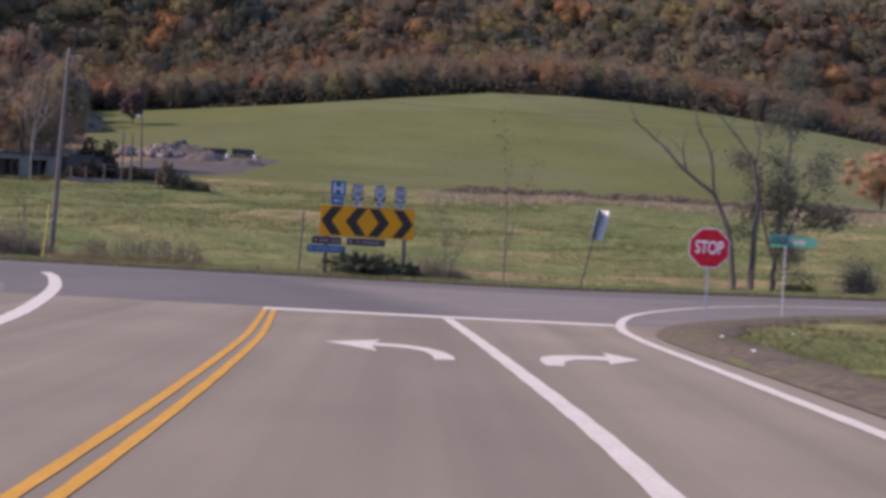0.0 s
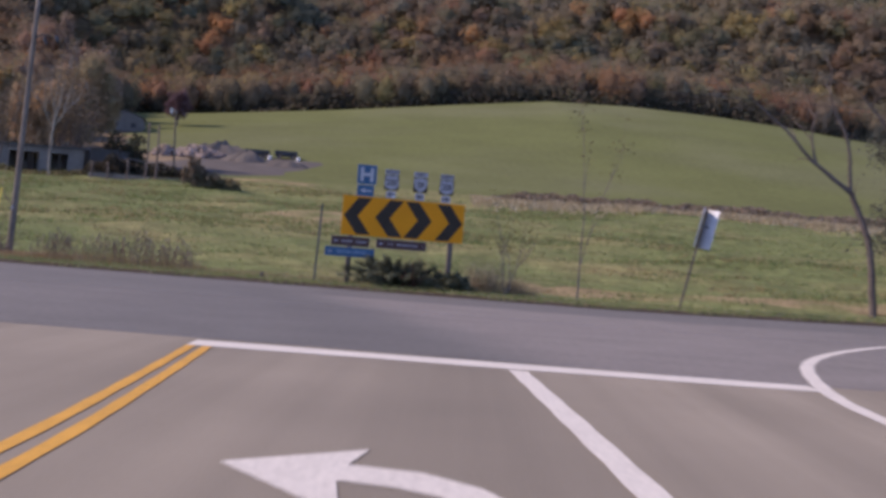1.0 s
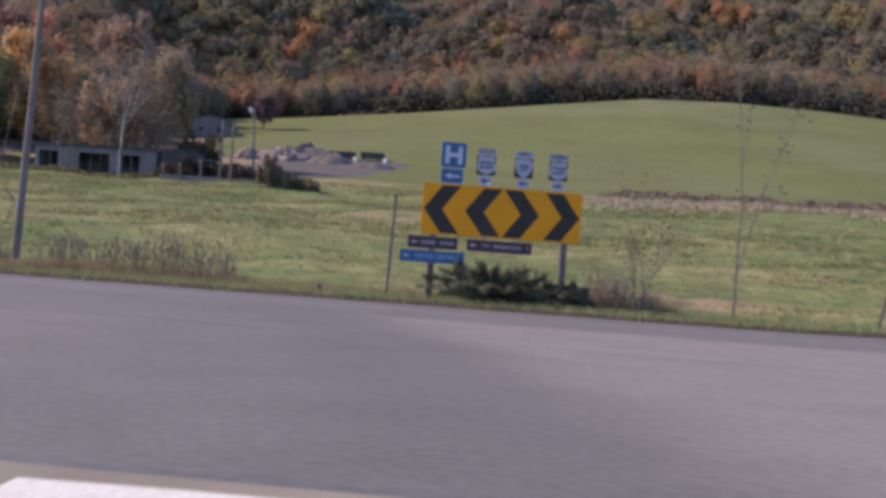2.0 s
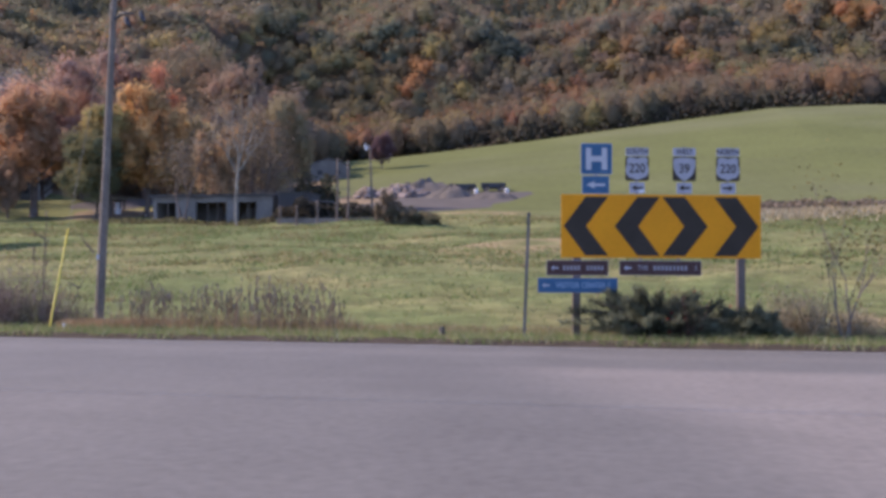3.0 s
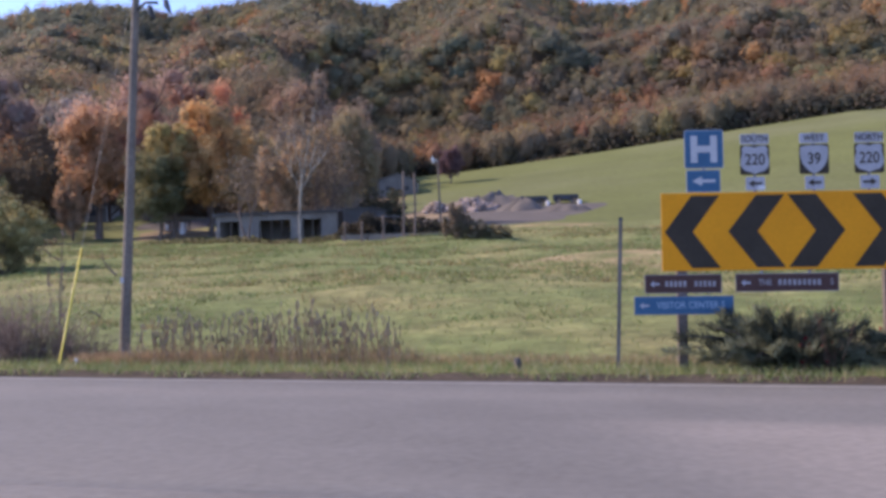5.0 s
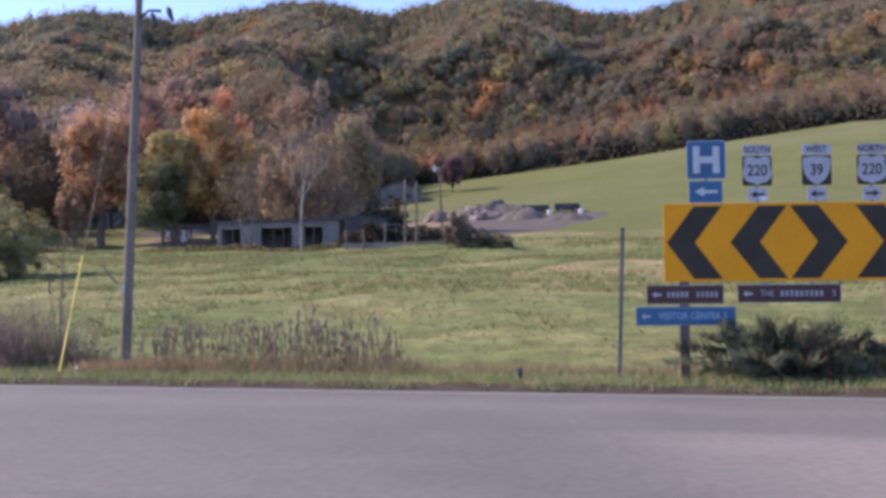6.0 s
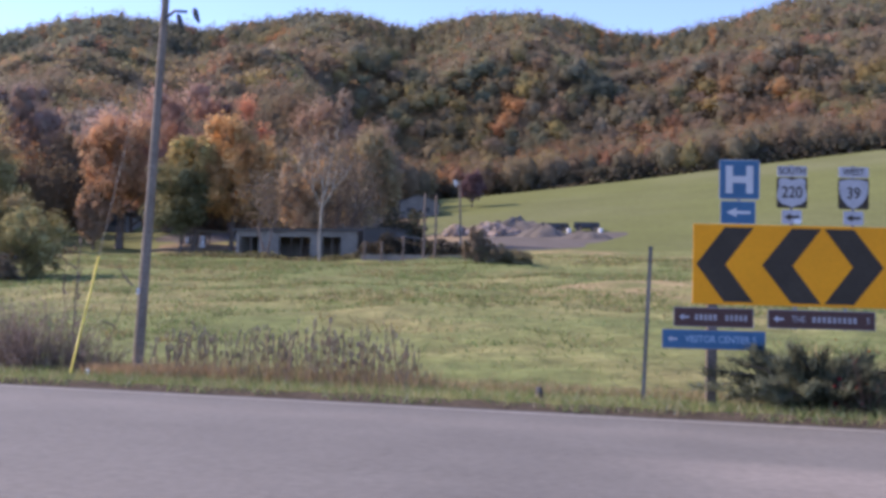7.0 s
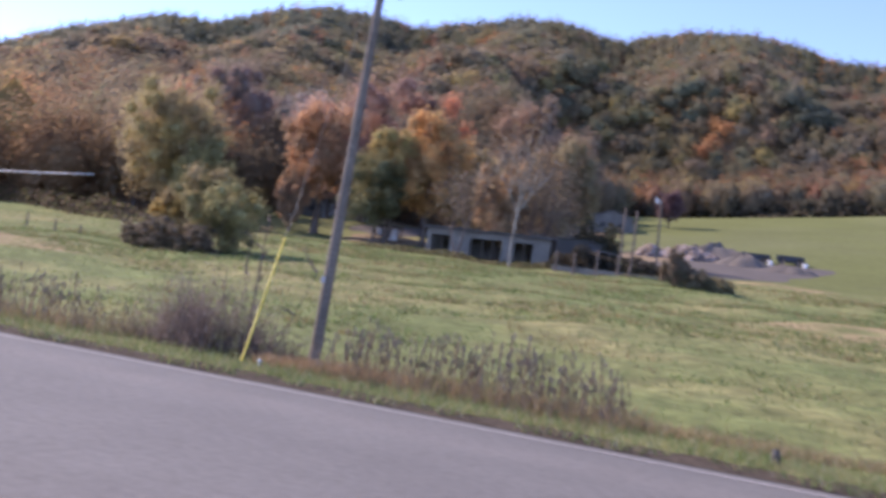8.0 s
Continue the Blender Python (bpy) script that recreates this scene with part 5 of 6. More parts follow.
def grass():
    rng = np.random.default_rng(61)
    s = Soup()
    # verge along the far side of the crossing road
    x = rng.uniform(-34, 24, 44000)
    y = FAR_EDGE - 0.02 + rng.gamma(1.6, 0.85, len(x)) + 0.12 * np.sin(x * 2.1) + 0.08 * np.sin(x * 5.3)
    ok = y > FAR_EDGE - 0.06
    x, y = x[ok], y[ok]
    p = np.stack([x, y, height(x, y) - 0.02], -1)
    hair(rng, s, p, 0.18, 0.6, 0.010, np.concatenate([GREENS * np.array([1.9, 1.75, 1.9]), GREENS * 1.7, np.array([(0.40, 0.36, 0.23)])]))
    # meadow behind it
    x, y = scatter(rng, 30000, -60, 34, 42, 74)
    hair(rng, s, np.stack([x, y, height(x, y) - 0.03], -1), 0.14, 1.0, 0.024, GREENS * 1.6)
    x, y = scatter(rng, 16000, -75, 45, 62, 108)
    hair(rng, s, np.stack([x, y, height(x, y) - 0.03], -1), 0.15, 1.3, 0.05, GREENS * 1.65)
    # corner inside the right-hand edge
    x, y = scatter(rng, 42000, 5.6, 22, -4, 30.7)
    ok = ~paved(x - 0.3 * rng.random(len(x)) - 0.25, y + 0.3) & (ripple(x * 9, y * 9) > -0.75 - 0.5 * rng.random(len(x)))
    hair(rng, s, np.stack([x, y, height(x, y) - 0.02], -1)[ok], 0.13, 0.6, 0.012, np.concatenate([GREENS * 0.75, GREENS[:2] * 0.65, DRY * 0.75, DRY * 0.6]))
    # coarse clumps that stand out of the sward
    for n, size, tone in ((2000, 0.18, GREENS * 1.2), (2400, 0.20, GREENS * 1.75), (900, 0.26, np.array([(0.33, 0.25, 0.13), (0.26, 0.21, 0.10)]))):
        cx, cy = rng.uniform(-52, 22, 4 * n), 43 + 58 * rng.random(4 * n) ** 0.8
        grown = lattice(cx + 31 * size, cy * 1.6, 4.2) > 0.12      # they keep to patches
        cx, cy = cx[grown][:n], cy[grown][:n]
        n = len(cx)
        k = np.repeat(np.arange(n), 12)
        wide = rng.uniform(0.12, 0.45, n)[k]
        x, y = cx[k] + rng.normal(size=len(k)) * wide, cy[k] + rng.normal(size=len(k)) * wide * 0.7
        hair(rng, s, np.stack([x, y, height(x, y) - 0.03], -1), size, 0.7, 0.03, tone)
    tagged(new("grass", s.mesh("grass", M_BLADE)), "short green grass with straw tufts", "grass", kind="stuff")
    # dry tufts here and there in the meadow
    s = Soup()
    cx, cy = scatter(rng, 170, -55, 30, 43, 100)
    k = rng.integers(0, len(cx), 5000)
    x, y = cx[k] + rng.normal(size=len(k)) * 1.3, cy[k] + rng.normal(size=len(k)) * 0.25
    hair(rng, s, np.stack([x, y, height(x, y) - 0.02], -1), 0.20, 0.5, 0.02, np.concatenate([GREENS[:2] * 1.2, GREENS[:1] * 1.0, DRY[:1]]))
    x, y = rng.uniform(-13, 3.5, 11000), 42.0 + np.abs(rng.normal(size=11000)) * 1.1      # dry grass behind the verge
    hair(rng, s, np.stack([x, y, height(x, y) - 0.02], -1), 0.22, 0.5, 0.010, np.array([(0.38, 0.285, 0.17), (0.34, 0.23, 0.135), (0.24, 0.21, 0.11)]))
    x, y = rng.uniform(-12.9, -10.3, 5200), 41.3 + np.abs(rng.normal(size=5200)) * 0.9
    hair(rng, s, np.stack([x, y, height(x, y) - 0.02], -1), 0.24, 0.6, 0.010, np.array([(0.42, 0.29, 0.17), (0.36, 0.24, 0.14)]))
    tagged(new("grass_tufts", s.mesh("grass_tufts", M_BLADE)), "darker tufts of coarse grass in the meadow", "grass", kind="stuff")


def teasels():
    """Dry seed-headed weeds behind the verge."""
    rng = np.random.default_rng(62)
    stems, heads, low = Soup(), Soup(), Soup()
    for x0, x1, n in ((-11.6, -10.6, 52), (-10.2, -7.0, 155), (-20.5, -16.3, 95)):
        for _ in range(n):
            x, y = rng.uniform(x0, x1), rng.uniform(41.2, 42.5)
            h = 0.32 + 0.70 * rng.beta(2, 2.0) * (0.75 + 0.35 * math.sin((x - x0) / (x1 - x0) * 3.0))
            z = float(height(x, y))
            top = (x + rng.normal() * 0.08, y + rng.normal() * 0.08, z + h)
            v, f = tube_arrays([(x, y, z - 0.05), ((x + top[0]) / 2 + rng.normal() * 0.02, y, z + h * 0.5), top], [0.008, 0.007, 0.006], 3)
            stems.add(v, f, np.array([0.27, 0.19, 0.135]) * rng.uniform(0.7, 1.3))
            for k in range(rng.integers(2, 6)):
                hx = np.array(top) + (0 if k == 0 else 1) * np.array([rng.normal() * 0.09, rng.normal() * 0.09, -rng.uniform(0.04, 0.42)])
                v, f = tube_arrays([hx, hx + [0, 0, 0.025], hx + [0, 0, 0.07], hx + [0, 0, 0.10]], [0.005, 0.014, 0.012, 0.004], 5)
                heads.add(v, f, np.array([0.25, 0.20, 0.155]) * rng.uniform(0.7, 1.4))
        x, y = scatter(rng, (n * 11), x0 - 0.2, x1 + 0.3, 41.1, 42.8)
        hair(rng, low, np.stack([x, y, height(x, y) - 0.02], -1), 0.42, 0.4, 0.007, np.concatenate([DRY * 1.75, np.array([(0.32, 0.24, 0.19), (0.28, 0.21, 0.17)]), GREENS[2:] * 1.4]))
    weeds = tagged(new("dry_weeds", low.mesh("dry_weeds", M_BLADE)), "dry brown weeds with dark seed heads along the verge", "weeds", kind="stuff")
    tagged(part("stems", stems.mesh("stems", M_BLADE), None, weeds), kind="stuff")
    tagged(part("seed_heads", heads.mesh("seed_heads", M_BLADE), None, weeds), kind="stuff")


def bramble(name, x, y, rx, ry, h, colours, label, seed, n=2600, width=0.007, leaves=0, leaf_colour=BROWN, leaf=0.06):
    """A bush of thin arching canes."""
    rng = np.random.default_rng(seed)
    z0 = float(height(x, y))
    ob = thing(name, pose(x, y, z0), label, "bush")
    s = Soup()
    roots = 16      # canes spring from a number of crowns, each of its own height
    a0, q0, tall = rng.uniform(0, 6.28, roots), rng.uniform(0, 1, roots) ** 0.5, rng.uniform(0.55, 1.2, roots)
    k = rng.integers(0, roots, n)
    a, q = rng.uniform(0, 6.28, n), rng.uniform(0, 1, n)
    p = np.stack([rx * 0.8 * (q0 * np.cos(a0))[k] + rng.normal(size=n) * 0.09 * rx, ry * 0.8 * (q0 * np.sin(a0))[k] + rng.normal(size=n) * 0.09 * ry, np.full(n, -0.05)], -1)
    rise = h * tall[k] * (1.05 - 0.4 * q0[k] ** 2) * rng.uniform(0.35, 1.1, n)
    out = np.stack([np.cos(a) * 0.45 * h * q + rng.normal(size=n) * 0.16 * h, np.sin(a) * 0.3 * h * q + rng.normal(size=n) * 0.1 * h, rise], -1)
    b = rng.uniform(0, 6.28, n)
    side = np.stack([np.cos(b), np.sin(b), np.zeros(n)], -1) * width
    mid = p + out * 0.55 + np.stack([np.zeros(n), np.zeros(n), 0.12 * rise], -1)
    v = np.stack([p - side, p + side, mid + side * 0.8, mid - side * 0.8, p + out], 1)
    c = colours[rng.integers(0, len(colours), n)] * rng.uniform(0.7, 1.3, (n, 1))
    idx = np.arange(n)[:, None] * 5
    s.add(v.reshape(-1, 3), np.concatenate([idx + np.array([[0, 1, 2]]), idx + np.array([[0, 2, 3]]), idx + np.array([[3, 2, 4]])]), np.repeat(c, 5, axis=0))
    tagged(part("growth", s.mesh("growth", M_BLADE), None, ob), kind="stuff")
    # a tangle of side twigs
    t = n * 4
    k = rng.integers(0, n, t)
    c = p[k] + out[k] * rng.uniform(0.25, 1.0, (t, 1)) + rng.normal(size=(t, 3)) * np.array([0.16 * rx, 0.16 * ry, 0.09 * h])
    c[:, 2] = np.maximum(c[:, 2], 0.03)
    d = rng.normal(size=(t, 3)) + np.array([0, 0, 0.5])
    d *= (0.13 * h * rng.uniform(0.5, 1.4, t) / np.linalg.norm(d, axis=1))[:, None]
    w = rng.normal(size=(t, 3)) * width * 0.7
    tangle = Soup()
    tone = colours[rng.integers(0, len(colours), t)] * rng.uniform(0.8, 1.5, (t, 1))
    tangle.add(np.stack([c - w, c + w, c + d], 1).reshape(-1, 3), np.arange(3 * t).reshape(t, 3), np.repeat(tone, 3, axis=0))
    tagged(part("tangle", tangle.mesh("tangle", M_BLADE), None, ob), kind="stuff")
    if leaves:
        k = rng.integers(0, n, leaves)
        t = rng.uniform(0.35, 1.0, (leaves, 1))
        q = Soup()
        v, f = leaf_quads(rng, p[k] + out[k] * t + rng.normal(size=(leaves, 3)) * 0.05, leaf)
        q.add(v, f, shades(rng, leaves, leaf_colour, 0.35))
        tagged(part("leafage", q.mesh("leafage", M_LEAF), None, ob), kind="stuff")
    return ob


def juniper(x, y, rx, ry, h, seed, label):
    """A spreading evergreen with feathery boughs."""
    rng = np.random.default_rng(seed)
    ob = thing("juniper_bush", pose(x, y, float(height(x, y)) - 0.03, 0, 0, 10), label, "bush")
    wood, green = Soup(), Soup()
    for k in range(78):
        a = rng.uniform(0, 6.28)
        reach = rng.uniform(0.35, 1.0)
        end = np.array([rx * reach * math.cos(a), ry * reach * math.sin(a), h * rng.uniform(0.22, 1.0) * (1.12 - 0.72 * reach)])
        start = np.array([end[0] * 0.2, end[1] * 0.2, 0.05])
        mid = (start + end) / 2 + np.array([0, 0, 0.20 * h])
        v, f = tube_arrays([start, mid, end], [0.02, 0.014, 0.005], 4)
        wood.add(v, f)
        n = 260
        t = rng.uniform(0.2, 1.02, n)[:, None]
        way = end - start
        way /= np.linalg.norm(way)
        side = np.cross(way, rng.normal(size=3) * 0.5 + np.array([0, 0, 1.0]))
        side /= np.linalg.norm(side)
        off = rng.uniform(-1, 1, (n, 1)) * 0.17 * (1.15 - t)      # flat feathered sprays along the bough
        c = (1 - t) ** 2 * start + 2 * t * (1 - t) * mid + t ** 2 * end + side * off + rng.normal(size=(n, 3)) * 0.03
        c[:, 2] = np.maximum(c[:, 2], 0.02)
        d = way + side * np.sign(off) * 0.7 + rng.normal(size=(n, 3)) * 0.22 + np.array([0, 0, 0.1])
        d /= np.linalg.norm(d, axis=1)[:, None]
        w = np.cross(d, rng.normal(size=(n, 3)))
        w /= np.linalg.norm(w, axis=1)[:, None]
        ln = rng.uniform(0.08, 0.19, (n, 1))
        v = np.stack([c - w * 0.011, c + w * 0.011, c + d * ln], 1).reshape(-1, 3)
        col = np.array([0.130, 0.136, 0.092]) * rng.uniform(0.65, 1.6) * rng.uniform(0.8, 1.2, (n, 1))
        green.add(v, np.arange(3 * n).reshape(n, 3), np.repeat(col, 3, axis=0))
    part("framework", wood.mesh("framework", M_BARK, True), None, ob)
    tagged(part("needles", green.mesh("needles", M_LEAF), None, ob), kind="stuff")
    return ob


grass()
teasels()
juniper(-0.75, 41.1, 1.95, 0.8, 1.2, 71, "spreading dark green juniper at the foot of the arrow sign")
juniper(0.85, 41.45, 0.8, 0.55, 0.8, 72, "small dark green juniper by the sign post")
RED = np.array([(0.45, 0.03, 0.04), (0.30, 0.03, 0.035)])
bramble("red_vine", -0.25, 40.6, 0.55, 0.2, 1.1, np.array([(0.12, 0.06, 0.05)]), "red-leaved creeper in the juniper", 73, 20, 0.004, 14, RED[1], 0.05)
bramble("bramble_bush", -14.35, 42.2, 1.55, 0.9, 1.38, np.array([(0.195, 0.142, 0.12), (0.245, 0.185, 0.155), (0.145, 0.11, 0.098)]), "leafless grey-brown bramble beside the guy wire", 74, 900, 0.006)
bramble("bramble_bush", -12.95, 42.2, 0.55, 0.5, 0.75, np.array([(0.20, 0.15, 0.12), (0.15, 0.11, 0.09)]), "thin arching bramble canes at the foot of the pole", 741, 170, 0.005)
bramble("bramble_bush", -16.9, 42.5, 1.5, 0.8, 0.65, np.array([(0.24, 0.19, 0.13), (0.22, 0.20, 0.11), (0.18, 0.14, 0.11)]), "sparse dry bramble along the verge", 75, 420)
bramble("bramble_bush", -22.0, 42.6, 2.6, 0.9, 0.9, np.array([(0.17, 0.125, 0.11), (0.2, 0.15, 0.13), (0.13, 0.10, 0.085)]), "dark brown bramble along the verge", 76, 1200)
bramble("dry_bush", 1.9, 42.2, 1.0, 0.6, 1.3, np.array([(0.36, 0.29, 0.20), (0.30, 0.235, 0.16), (0.25, 0.21, 0.13)]), "dry tan bush behind the arrow sign", 77, 420, 0.005, 420, (0.28, 0.22, 0.14), 0.045)
bramble("dry_bush", 3.0, 42.3, 0.7, 0.5, 0.8, np.array([(0.33, 0.27, 0.18), (0.26, 0.21, 0.14)]), "low dry tan bush in the verge", 78, 420, 0.006, 260, (0.27, 0.21, 0.13), 0.045)
bare_tree("sapling", 2.58, 41.5, 2.9, "thin young tree with a few dry leaves", 79, M_POLE, ((0.02, 0, 1.0), (-0.10, 0, 0.95), (0.12, 0.05, 0.9)), 0.24, 0.024, 3, 360, (0.20, 0.17, 0.075), 1.2, twig_size=0.04)
bare_tree("sapling", 4.66, 42.0, 4.9, "tall thin leafless sapling", 80, M_POLE, ((0.0, 0, 1.35),), 0.3, 0.034, 3, 160, (0.16, 0.14, 0.07), 0.9, bend=0.1, twig_size=0.05)

# the leafless tree on the right beyond the crossing


def grown_tree(name, x, y, limbs, label, seed, twig=0.9, leaves=0, leaf_colour=OLIVE, low=1.0, bark=None, leaf=0.085):
    """A tree along given limbs: each a line of (x, z) with its thickness at both ends; small shoots grow from them."""
    rng = np.random.default_rng(seed)
    ob = thing(name, pose(x, y, float(height(x, y)) - 0.1), label, "tree")
    s, tips = Soup(), []
    for r0, r1, *pts in limbs:
        line = curve_points([(px, pz) for px, pz in pts], 0.35)
        n = len(line)
        depth = np.cumsum(rng.normal(size=n) * 0.05)
        p = np.stack([line[:, 0] + rng.normal(size=n) * 0.02, depth, line[:, 1]], -1)
        v, f = tube_arrays(p, np.linspace(r0, r1, n), 7)
        s.add(v, f)
        for k in range(2, n, 2):
            if p[k, 2] > low:
                side = np.array([rng.normal(), rng.normal(), 0.6 + abs(rng.normal()) * 0.5])
                limb(rng, s, p[k], side, twig * rng.uniform(0.4, 1.2), 0.022, 1, 0.6, tips, 4)
    part("trunk", s.mesh("trunk", bark or M_BARK, True), None, ob)
    if leaves:
        tips = np.array(tips)
        c = tips[rng.integers(0, len(tips), leaves)] + rng.normal(size=(leaves, 3)) * 0.28
        q = Soup()
        v, f = leaf_quads(rng, c, leaf, 1.7)
        q.add(v, f, shades(rng, leaves, leaf_colour, 0.35))
        tagged(part("foliage", q.mesh("foliage", M_LEAF), None, ob), kind="stuff")
    return ob


grown_tree("sapling", -14.2, 42.9, ((0.022, 0.007, (0, 0), (0.02, 1.0), (-0.02, 1.9), (0.04, 2.6)), (0.010, 0.004, (0.0, 0.9), (0.12, 1.5), (0.18, 2.1)), (0.009, 0.004, (0.0, 1.1), (-0.15, 1.6), (-0.2, 2.2)), (0.010, 0.004, (0.5, 0.1), (0.9, 1.0), (1.15, 1.8))), "bare sapling rising from the bramble", 81, 0.35, low=0.8)
grown_tree("birch_tree", -32.8, 98.3, ((0.085, 0.075, (0, 0), (0.03, 2.0), (0.05, 3.4), (0.08, 4.3)), (0.07, 0.018, (0.08, 4.2), (0.9, 5.5), (1.8, 6.6), (2.5, 8.0)), (0.07, 0.018, (0.08, 4.3), (0.5, 6.2), (0.95, 8.2), (1.3, 10.1)), (0.06, 0.016, (0.06, 4.4), (0.0, 6.4), (0.25, 8.3), (0.35, 10.2)), (0.06, 0.016, (0.04, 3.9), (-0.8, 5.7), (-1.5, 6.5), (-2.2, 7.4)), (0.05, 0.014, (-0.6, 5.3), (-0.75, 7.0), (-0.6, 9.0)), (0.05, 0.014, (0.8, 5.4), (1.25, 7.1), (1.8, 9.0)), (0.045, 0.014, (0.02, 5.8), (-0.35, 7.4), (-0.3, 9.5))), "bare white-barked birch in front of the block building", 22, 1.6, 500, (0.24, 0.165, 0.09), 4.6, M_PALEBARK, 0.10)
grown_tree("dead_tree", 14.25, 43.5, ((0.13, 0.09, (0, 0), (-0.25, 1.8), (-0.55, 3.0), (-1.1, 4.1)), (0.08, 0.02, (-1.1, 4.1), (-2.4, 5.0), (-3.3, 5.9), (-4.6, 6.9)), (0.07, 0.015, (-1.1, 4.1), (-1.3, 5.6), (-1.9, 6.8), (-2.0, 7.9)), (0.05, 0.012, (-2.3, 4.95), (-2.5, 6.0), (-2.35, 6.6))), "dark leafless tree with a low fork, beyond the crossing road", 82, 0.8, low=3.5)
grown_tree("dead_tree", 14.9, 43.7, ((0.14, 0.08, (0, 0), (0.02, 2.0), (0.05, 4.2), (-0.2, 5.6)), (0.06, 0.015, (-0.2, 5.6), (-0.9, 6.6), (-1.7, 7.4)), (0.06, 0.012, (-0.1, 5.2), (0.0, 6.6), (-0.25, 7.1))), "dark straight leafless tree beyond the crossing road", 83, 0.7, low=3.0)
grown_tree("cedar_tree", 15.75, 43.8, ((0.12, 0.02, (0, 0), (0.15, 2.5), (0.35, 5.0), (0.4, 8.0)), (0.08, 0.02, (0.1, 1.2), (0.7, 3.0), (1.5, 4.6)), (0.06, 0.02, (0.1, 1.6), (-0.4, 3.0), (-0.7, 5.0)), (0.05, 0.015, (0.3, 2.4), (1.2, 2.9), (2.2, 3.0))), "thin half-dead tree with sparse dark green sprays", 84, 1.1, 11000, (0.15, 0.145, 0.105), 0.5, None, 0.055)
bramble("dry_bush", 19.6, 44.2, 0.6, 0.6, 2.2, np.array([(0.22, 0.17, 0.13), (0.17, 0.14, 0.10)]), "brown dry shrub beyond the crossing road", 85, 260, 0.009, 700, (0.16, 0.14, 0.095), 0.06)
bramble("dry_bush", 16.8, 43.2, 0.8, 0.5, 0.6, np.array([(0.10, 0.10, 0.05)]), "low green shrub beyond the crossing road", 86, 500, 0.012, 400, (0.07, 0.09, 0.04), 0.09)


def hedge(x0, x1, y, h, label, seed, n, colours, wobble=1.5, spread=0.7):
    rng = np.random.default_rng(seed)
    s = Soup()
    x = rng.uniform(x0, x1, n)
    yy = y + wobble * np.sin(x * 0.12) + rng.normal(size=n) * spread
    k = smooth01((x - x0) / (0.1 * (x1 - x0))) * smooth01((x1 - x) / (0.1 * (x1 - x0))) + 0.25
    k = np.minimum(k, 1) * 0.75 + 0.4 * lattice(x, 7.0 * y, 0.9) + 0.25 * lattice(x, 3.0 * y, 3.1)
    p = np.stack([x, yy, height(x, yy) + rng.uniform(0, 1, n) ** 1.4 * h * k], -1)
    v, f = leaf_quads(rng, p, 0.18 if y < 105 else 0.26 if y < 200 else 0.7)
    c = colours[rng.integers(0, len(colours), n)] * rng.uniform(0.7, 1.3, (n, 1))
    s.add(v, f, np.repeat(c, 4, axis=0))
    tagged(new("hedge", s.mesh("hedge", M_LEAF)), label, "hedge", kind="stuff")


hedge(4, 85, 110.8, 0.85, "brown brush along the field's lower edge", 91, 28000, np.array([(0.26, 0.20, 0.15), (0.30, 0.23, 0.175), (0.22, 0.18, 0.12)]), 1.0, 1.6)
tree("brush_bush", -19.6, 92.5, 2.6, 0.9, (0.135, 0.10, 0.068), "tall dark brown brush by the yard lamp", 92, (0.11, 0.09, 0.06), 1300, 0.15, trunk_h=0.05, flat=0.52)
tree("brush_bush", -18.4, 92.8, 1.5, 1.1, (0.14, 0.11, 0.07), "dark brown brush at the edge of the yard", 87, (0.11, 0.10, 0.06), 1300, 0.15, trunk_h=0.05, flat=0.54)
tree("brush_bush", -16.9, 93.2, 1.1, 1.1, (0.14, 0.12, 0.065), "low olive-brown brush at the edge of the yard", 88, (0.18, 0.14, 0.08), 1000, 0.15, trunk_h=0.05, flat=0.54)
patch("dry_grass", -16.0, 107, 5.0, 3.4, M_DRYGRASS, "tan dry grass below the yard", 104, 0.05)
for k, (bx, by, bw, bh) in enumerate(((-42.6, 71.5, 1.2, 1.7), (-40.7, 71.0, 1.6, 2.0), (-38.6, 71.2, 1.4, 1.7), (-43.9, 72.5, 0.8, 1.1))):
    tree("brush_bush", bx, by, bh, bw, (0.13, 0.10, 0.07), "tangled brown brush round the thorn bushes", 890 + k, (0.08, 0.065, 0.045), 330, 0.2, trunk_h=0.04, flat=0.55)
# the shadow line under the trees is put into this brush's colours
hedge(-58, 150, 312.5, 3.6, "brush along the foot of the woods, coloured dark as shadow", 190, 15000, np.array([(0.125, 0.105, 0.08), (0.15, 0.115, 0.085), (0.115, 0.11, 0.075)]), 1.5, 1.6)
hedge(-31, -27.5, 106, 2.8, "dark green brush beside the block building", 93, 1400, np.array([(0.06, 0.065, 0.045), (0.08, 0.07, 0.05)]), 0.2)
hedge(-30.4, -26.4, 99.5, 1.7, "dark brush before the board shed", 981, 1800, np.array([(0.08, 0.07, 0.055), (0.07, 0.065, 0.05), (0.10, 0.08, 0.06)]), 0.2, 0.4)
# darkened leaf colours stand in for the shade on this hedge
hedge(-27.5, -20.0, 100.5, 1.3, "brush behind the posts by the yard, shade in its colour", 98, 2200, np.array([(0.065, 0.055, 0.045), (0.055, 0.055, 0.042)]), 0.3)
hedge(-46, -28, 99.6, 0.42, "low dry brush before the block building", 94, 1900, np.array([(0.16, 0.14, 0.085), (0.14, 0.135, 0.07)]), 0.3)
hedge(-130, -54, 100, 1.8, "brown and green brush across the meadow", 95, 7000, np.array([(0.13, 0.10, 0.075), (0.11, 0.11, 0.05), (0.16, 0.12, 0.09)]), 3.0)


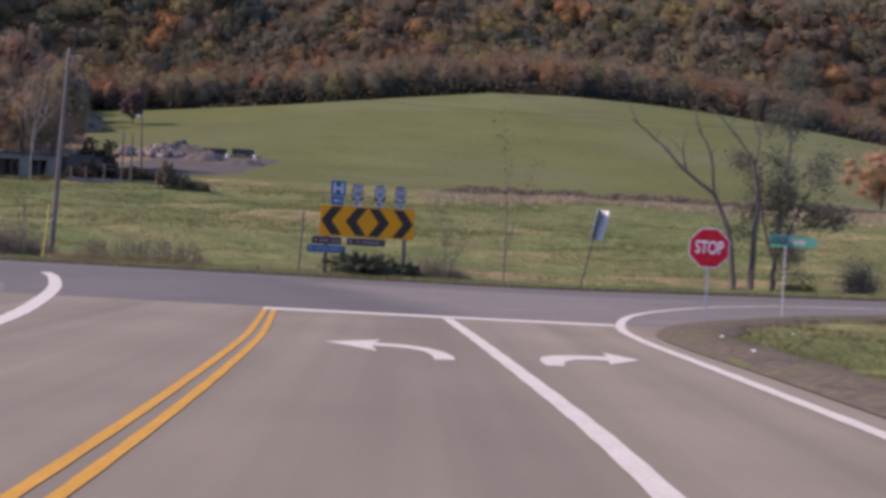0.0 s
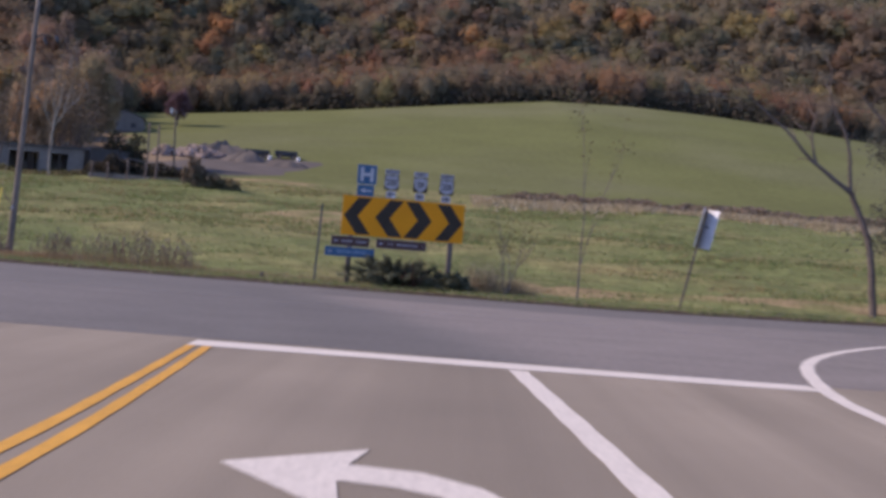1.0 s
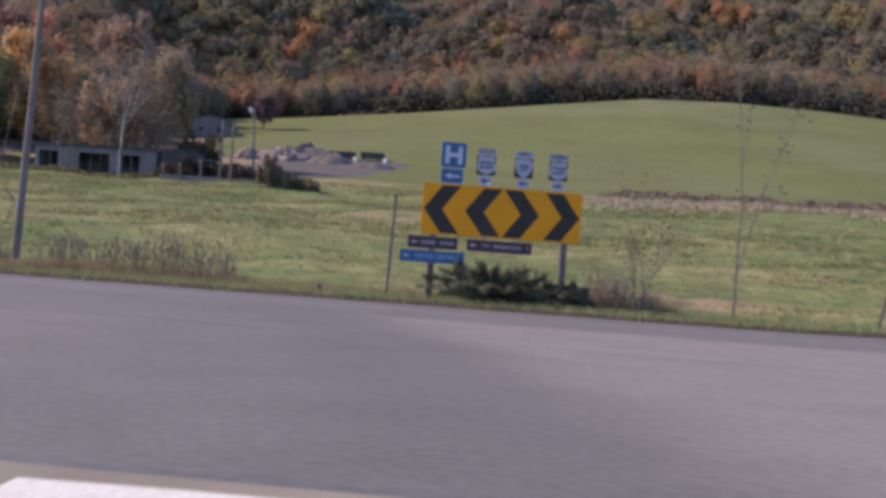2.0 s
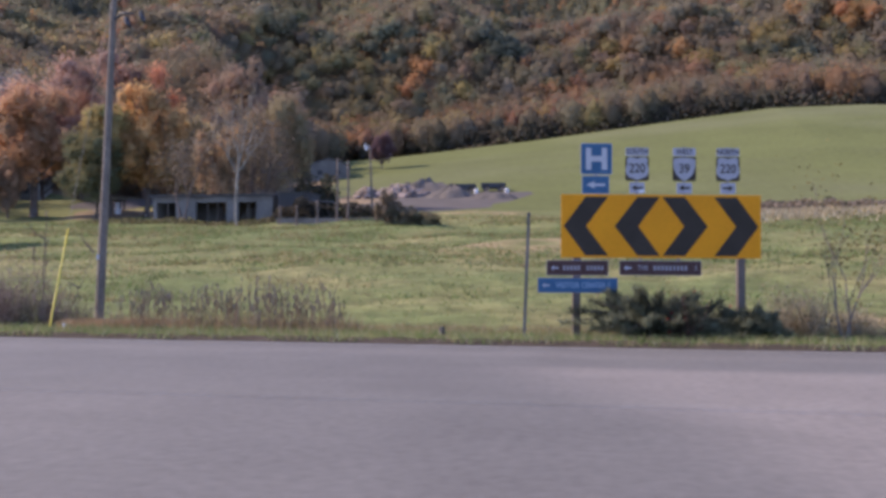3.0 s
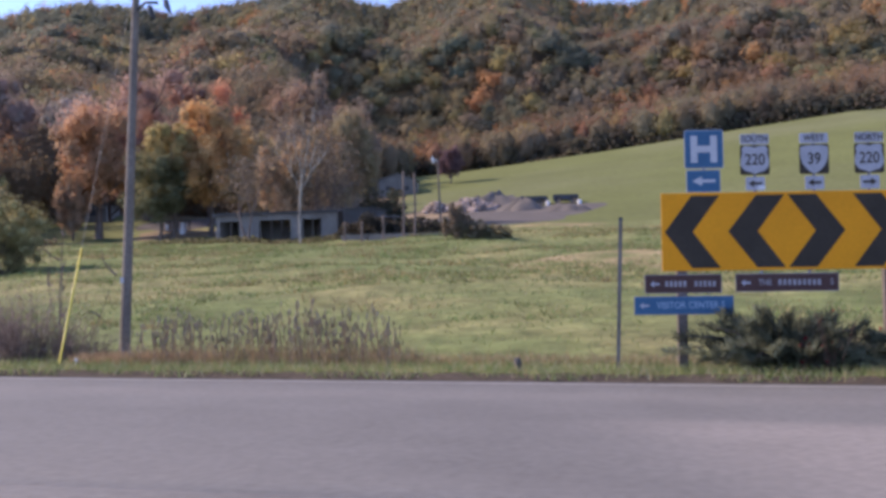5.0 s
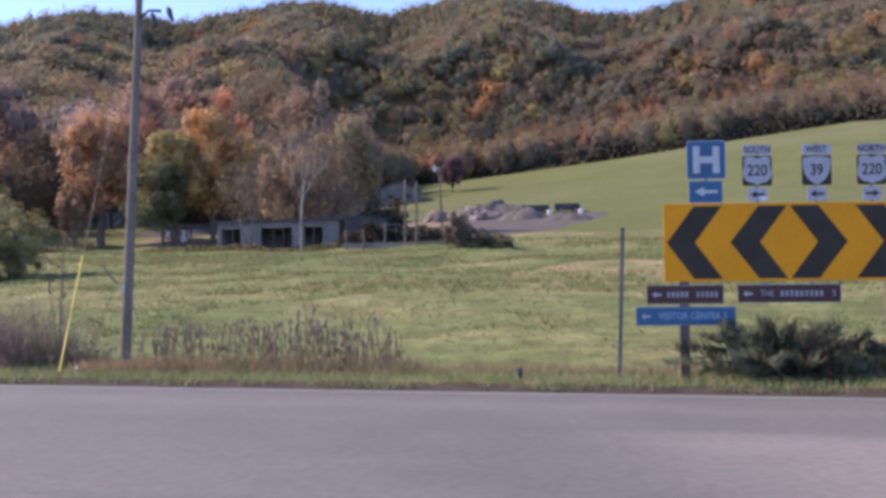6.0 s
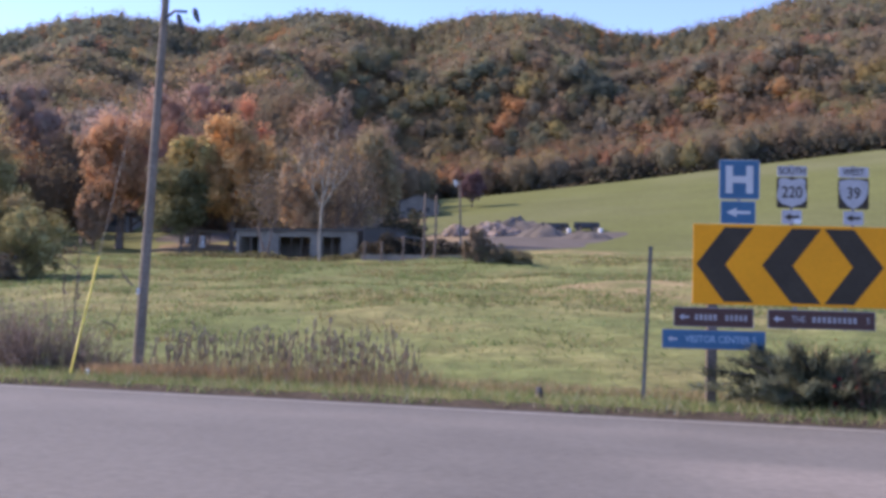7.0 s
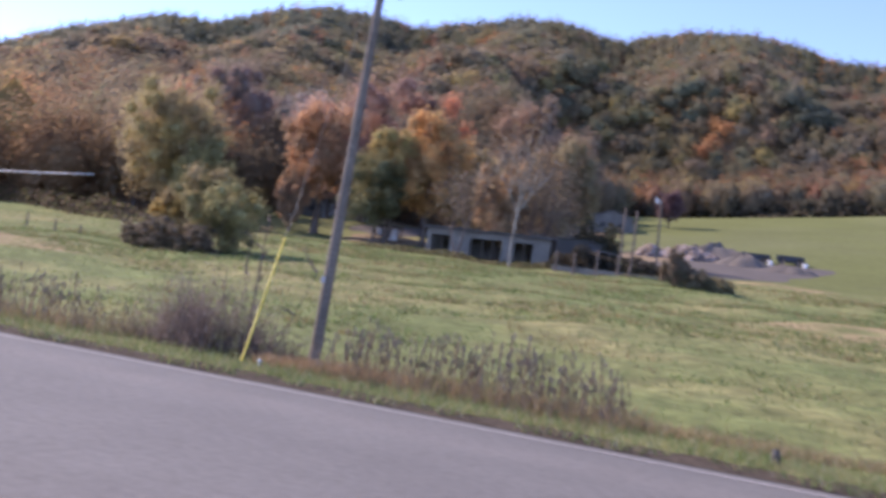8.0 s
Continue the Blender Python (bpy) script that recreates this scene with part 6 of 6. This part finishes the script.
def straw_strip():
    """Pale dead grass below the hedge."""
    rng = np.random.default_rng(96)
    s = Soup()
    x = rng.uniform(2, 86, 24000)
    y = 105.5 + 0.8 * np.sin(x * 0.12) - np.abs(rng.normal(size=len(x))) * 3.2 * (0.7 + 0.5 * np.sin(x * 0.21)) + rng.normal(size=len(x)) * 0.8
    hair(rng, s, np.stack([x, y, height(x, y) - 0.03], -1), 0.42, 0.6, 0.09, np.array([(0.50, 0.41, 0.28), (0.42, 0.33, 0.21), (0.36, 0.30, 0.18)]))
    tagged(new("straw_strip", s.mesh("straw_strip", M_BLADE)), "strip of pale straw below the brown brush", "grass", kind="stuff")


straw_strip()


def earth_band():
    """Gritty earth between the corner's asphalt and its grass."""
    rng = np.random.default_rng(97)
    p = EDGE_RIGHT[(EDGE_RIGHT[:, 1] > -10) & (EDGE_RIGHT[:, 0] < 30)]
    d = np.gradient(p, axis=0)
    d /= np.linalg.norm(d, axis=1)[:, None]
    nrm = np.stack([d[:, 1], -d[:, 0]], -1)
    rows = []
    for off, lift in ((-0.12, 0.012), (0.3, 0.07), (0.65, 0.10), (1.0, 0.10), (1.5, 0.0)):
        q = p + nrm * (off + (rng.normal(size=(len(p), 1)) * 0.12 if off > 0.5 else 0))
        rows.append(np.concatenate([q, (height(q[:, 0], q[:, 1]) + lift)[:, None]], 1))
    n = len(p)
    f = [[r * n + k, (r + 1) * n + k, (r + 1) * n + k + 1, r * n + k + 1] for r in range(4) for k in range(n - 1)]
    tagged(new("bare_earth", np_mesh("bare_earth", np.concatenate(rows), f, M_EARTH, smooth=True)), "gritty reddish earth between the asphalt and grass", "ground", kind="structure")


earth_band()
for k, (lx, ly) in enumerate(((6.25, 17.95), (5.95, 15.3), (7.9, 19.1))):
    bm = bmesh.new()
    bmesh.ops.create_grid(bm, x_segments=4, y_segments=4, size=0.03)
    for q in bm.verts:
        q.co.z = 0.03 * math.sin(q.co.x * 60 + k) * math.cos(q.co.y * 45) + 0.03
    ob = thing("paper_scrap", pose(lx, ly, float(height(lx, ly)) + 0.10, 14, 8, 50 * k), "crumpled white paper scrap on the roadside grass", "litter")
    part("scrap", bm, M_SIGNBACK, ob)
patch("dry_grass", -50, 62, 14, 2.6, M_DRYGRASS, "tan dry grass across the meadow", 101)
patch("dry_grass", -6.5, 74, 5.5, 6.0, M_DRYGRASS, "thin tan grass on the rising meadow", 105, 0.03)
patch("dry_grass", 14, 47, 16, 1.6, M_DRYGRASS, "tan dry grass in the meadow", 103, 0.05)

tree("maple_tree", 51.0, 114, 7.5, 4.4, (0.30, 0.17, 0.09), "small orange maple at the field's edge", 98, BROWN, 900, 0.4)
ob = thing("white_peg", pose(-12.5, 41.0, float(height(-12.5, 41.0)) - 0.05, 4, 6, 0), "small white peg in the grass beside the guy wire", "peg")
part("peg", tube([(0, 0, 0), (0, 0, 0.14), (0, 0, 0.2), (0, 0, 0.22)], [0.022, 0.022, 0.03, 0.02], M_SIGNBACK, "peg", 8), None, ob)
ob = thing("marker_stub", pose(-4.7, 41.0, float(height(-4.7, 41.0)) - 0.05), "short dark stub post in the verge", "post")
part("stub", tube([(0, 0, 0), (0.01, 0, 0.16), (0.0, 0, 0.26)], [0.055, 0.06, 0.045], M_DARKWOOD, "stub", 8), None, ob)


def soil_edge():
    """The dark crumbling edge between asphalt and grass."""
    rng = np.random.default_rng(99)
    x = np.arange(-60, 60, 0.25)
    near, far = FAR_EDGE - 0.03 - 0.05 * rng.random(len(x)), FAR_EDGE + 0.22 + 0.10 * rng.random(len(x))
    z = road_rise(x)
    v = np.concatenate([np.stack([x, near, z + 0.008], -1), np.stack([x, far, z + 0.075 + 0.03 * rng.random(len(x))], -1)])
    n = len(x)
    me = np_mesh("soil_edge", v, [[k, k + 1, n + k + 1, n + k] for k in range(n - 1)], M_SOIL)
    tagged(new("soil_edge", me), "dark crumbling soil edge along the asphalt", "verge", kind="structure")


soil_edge()
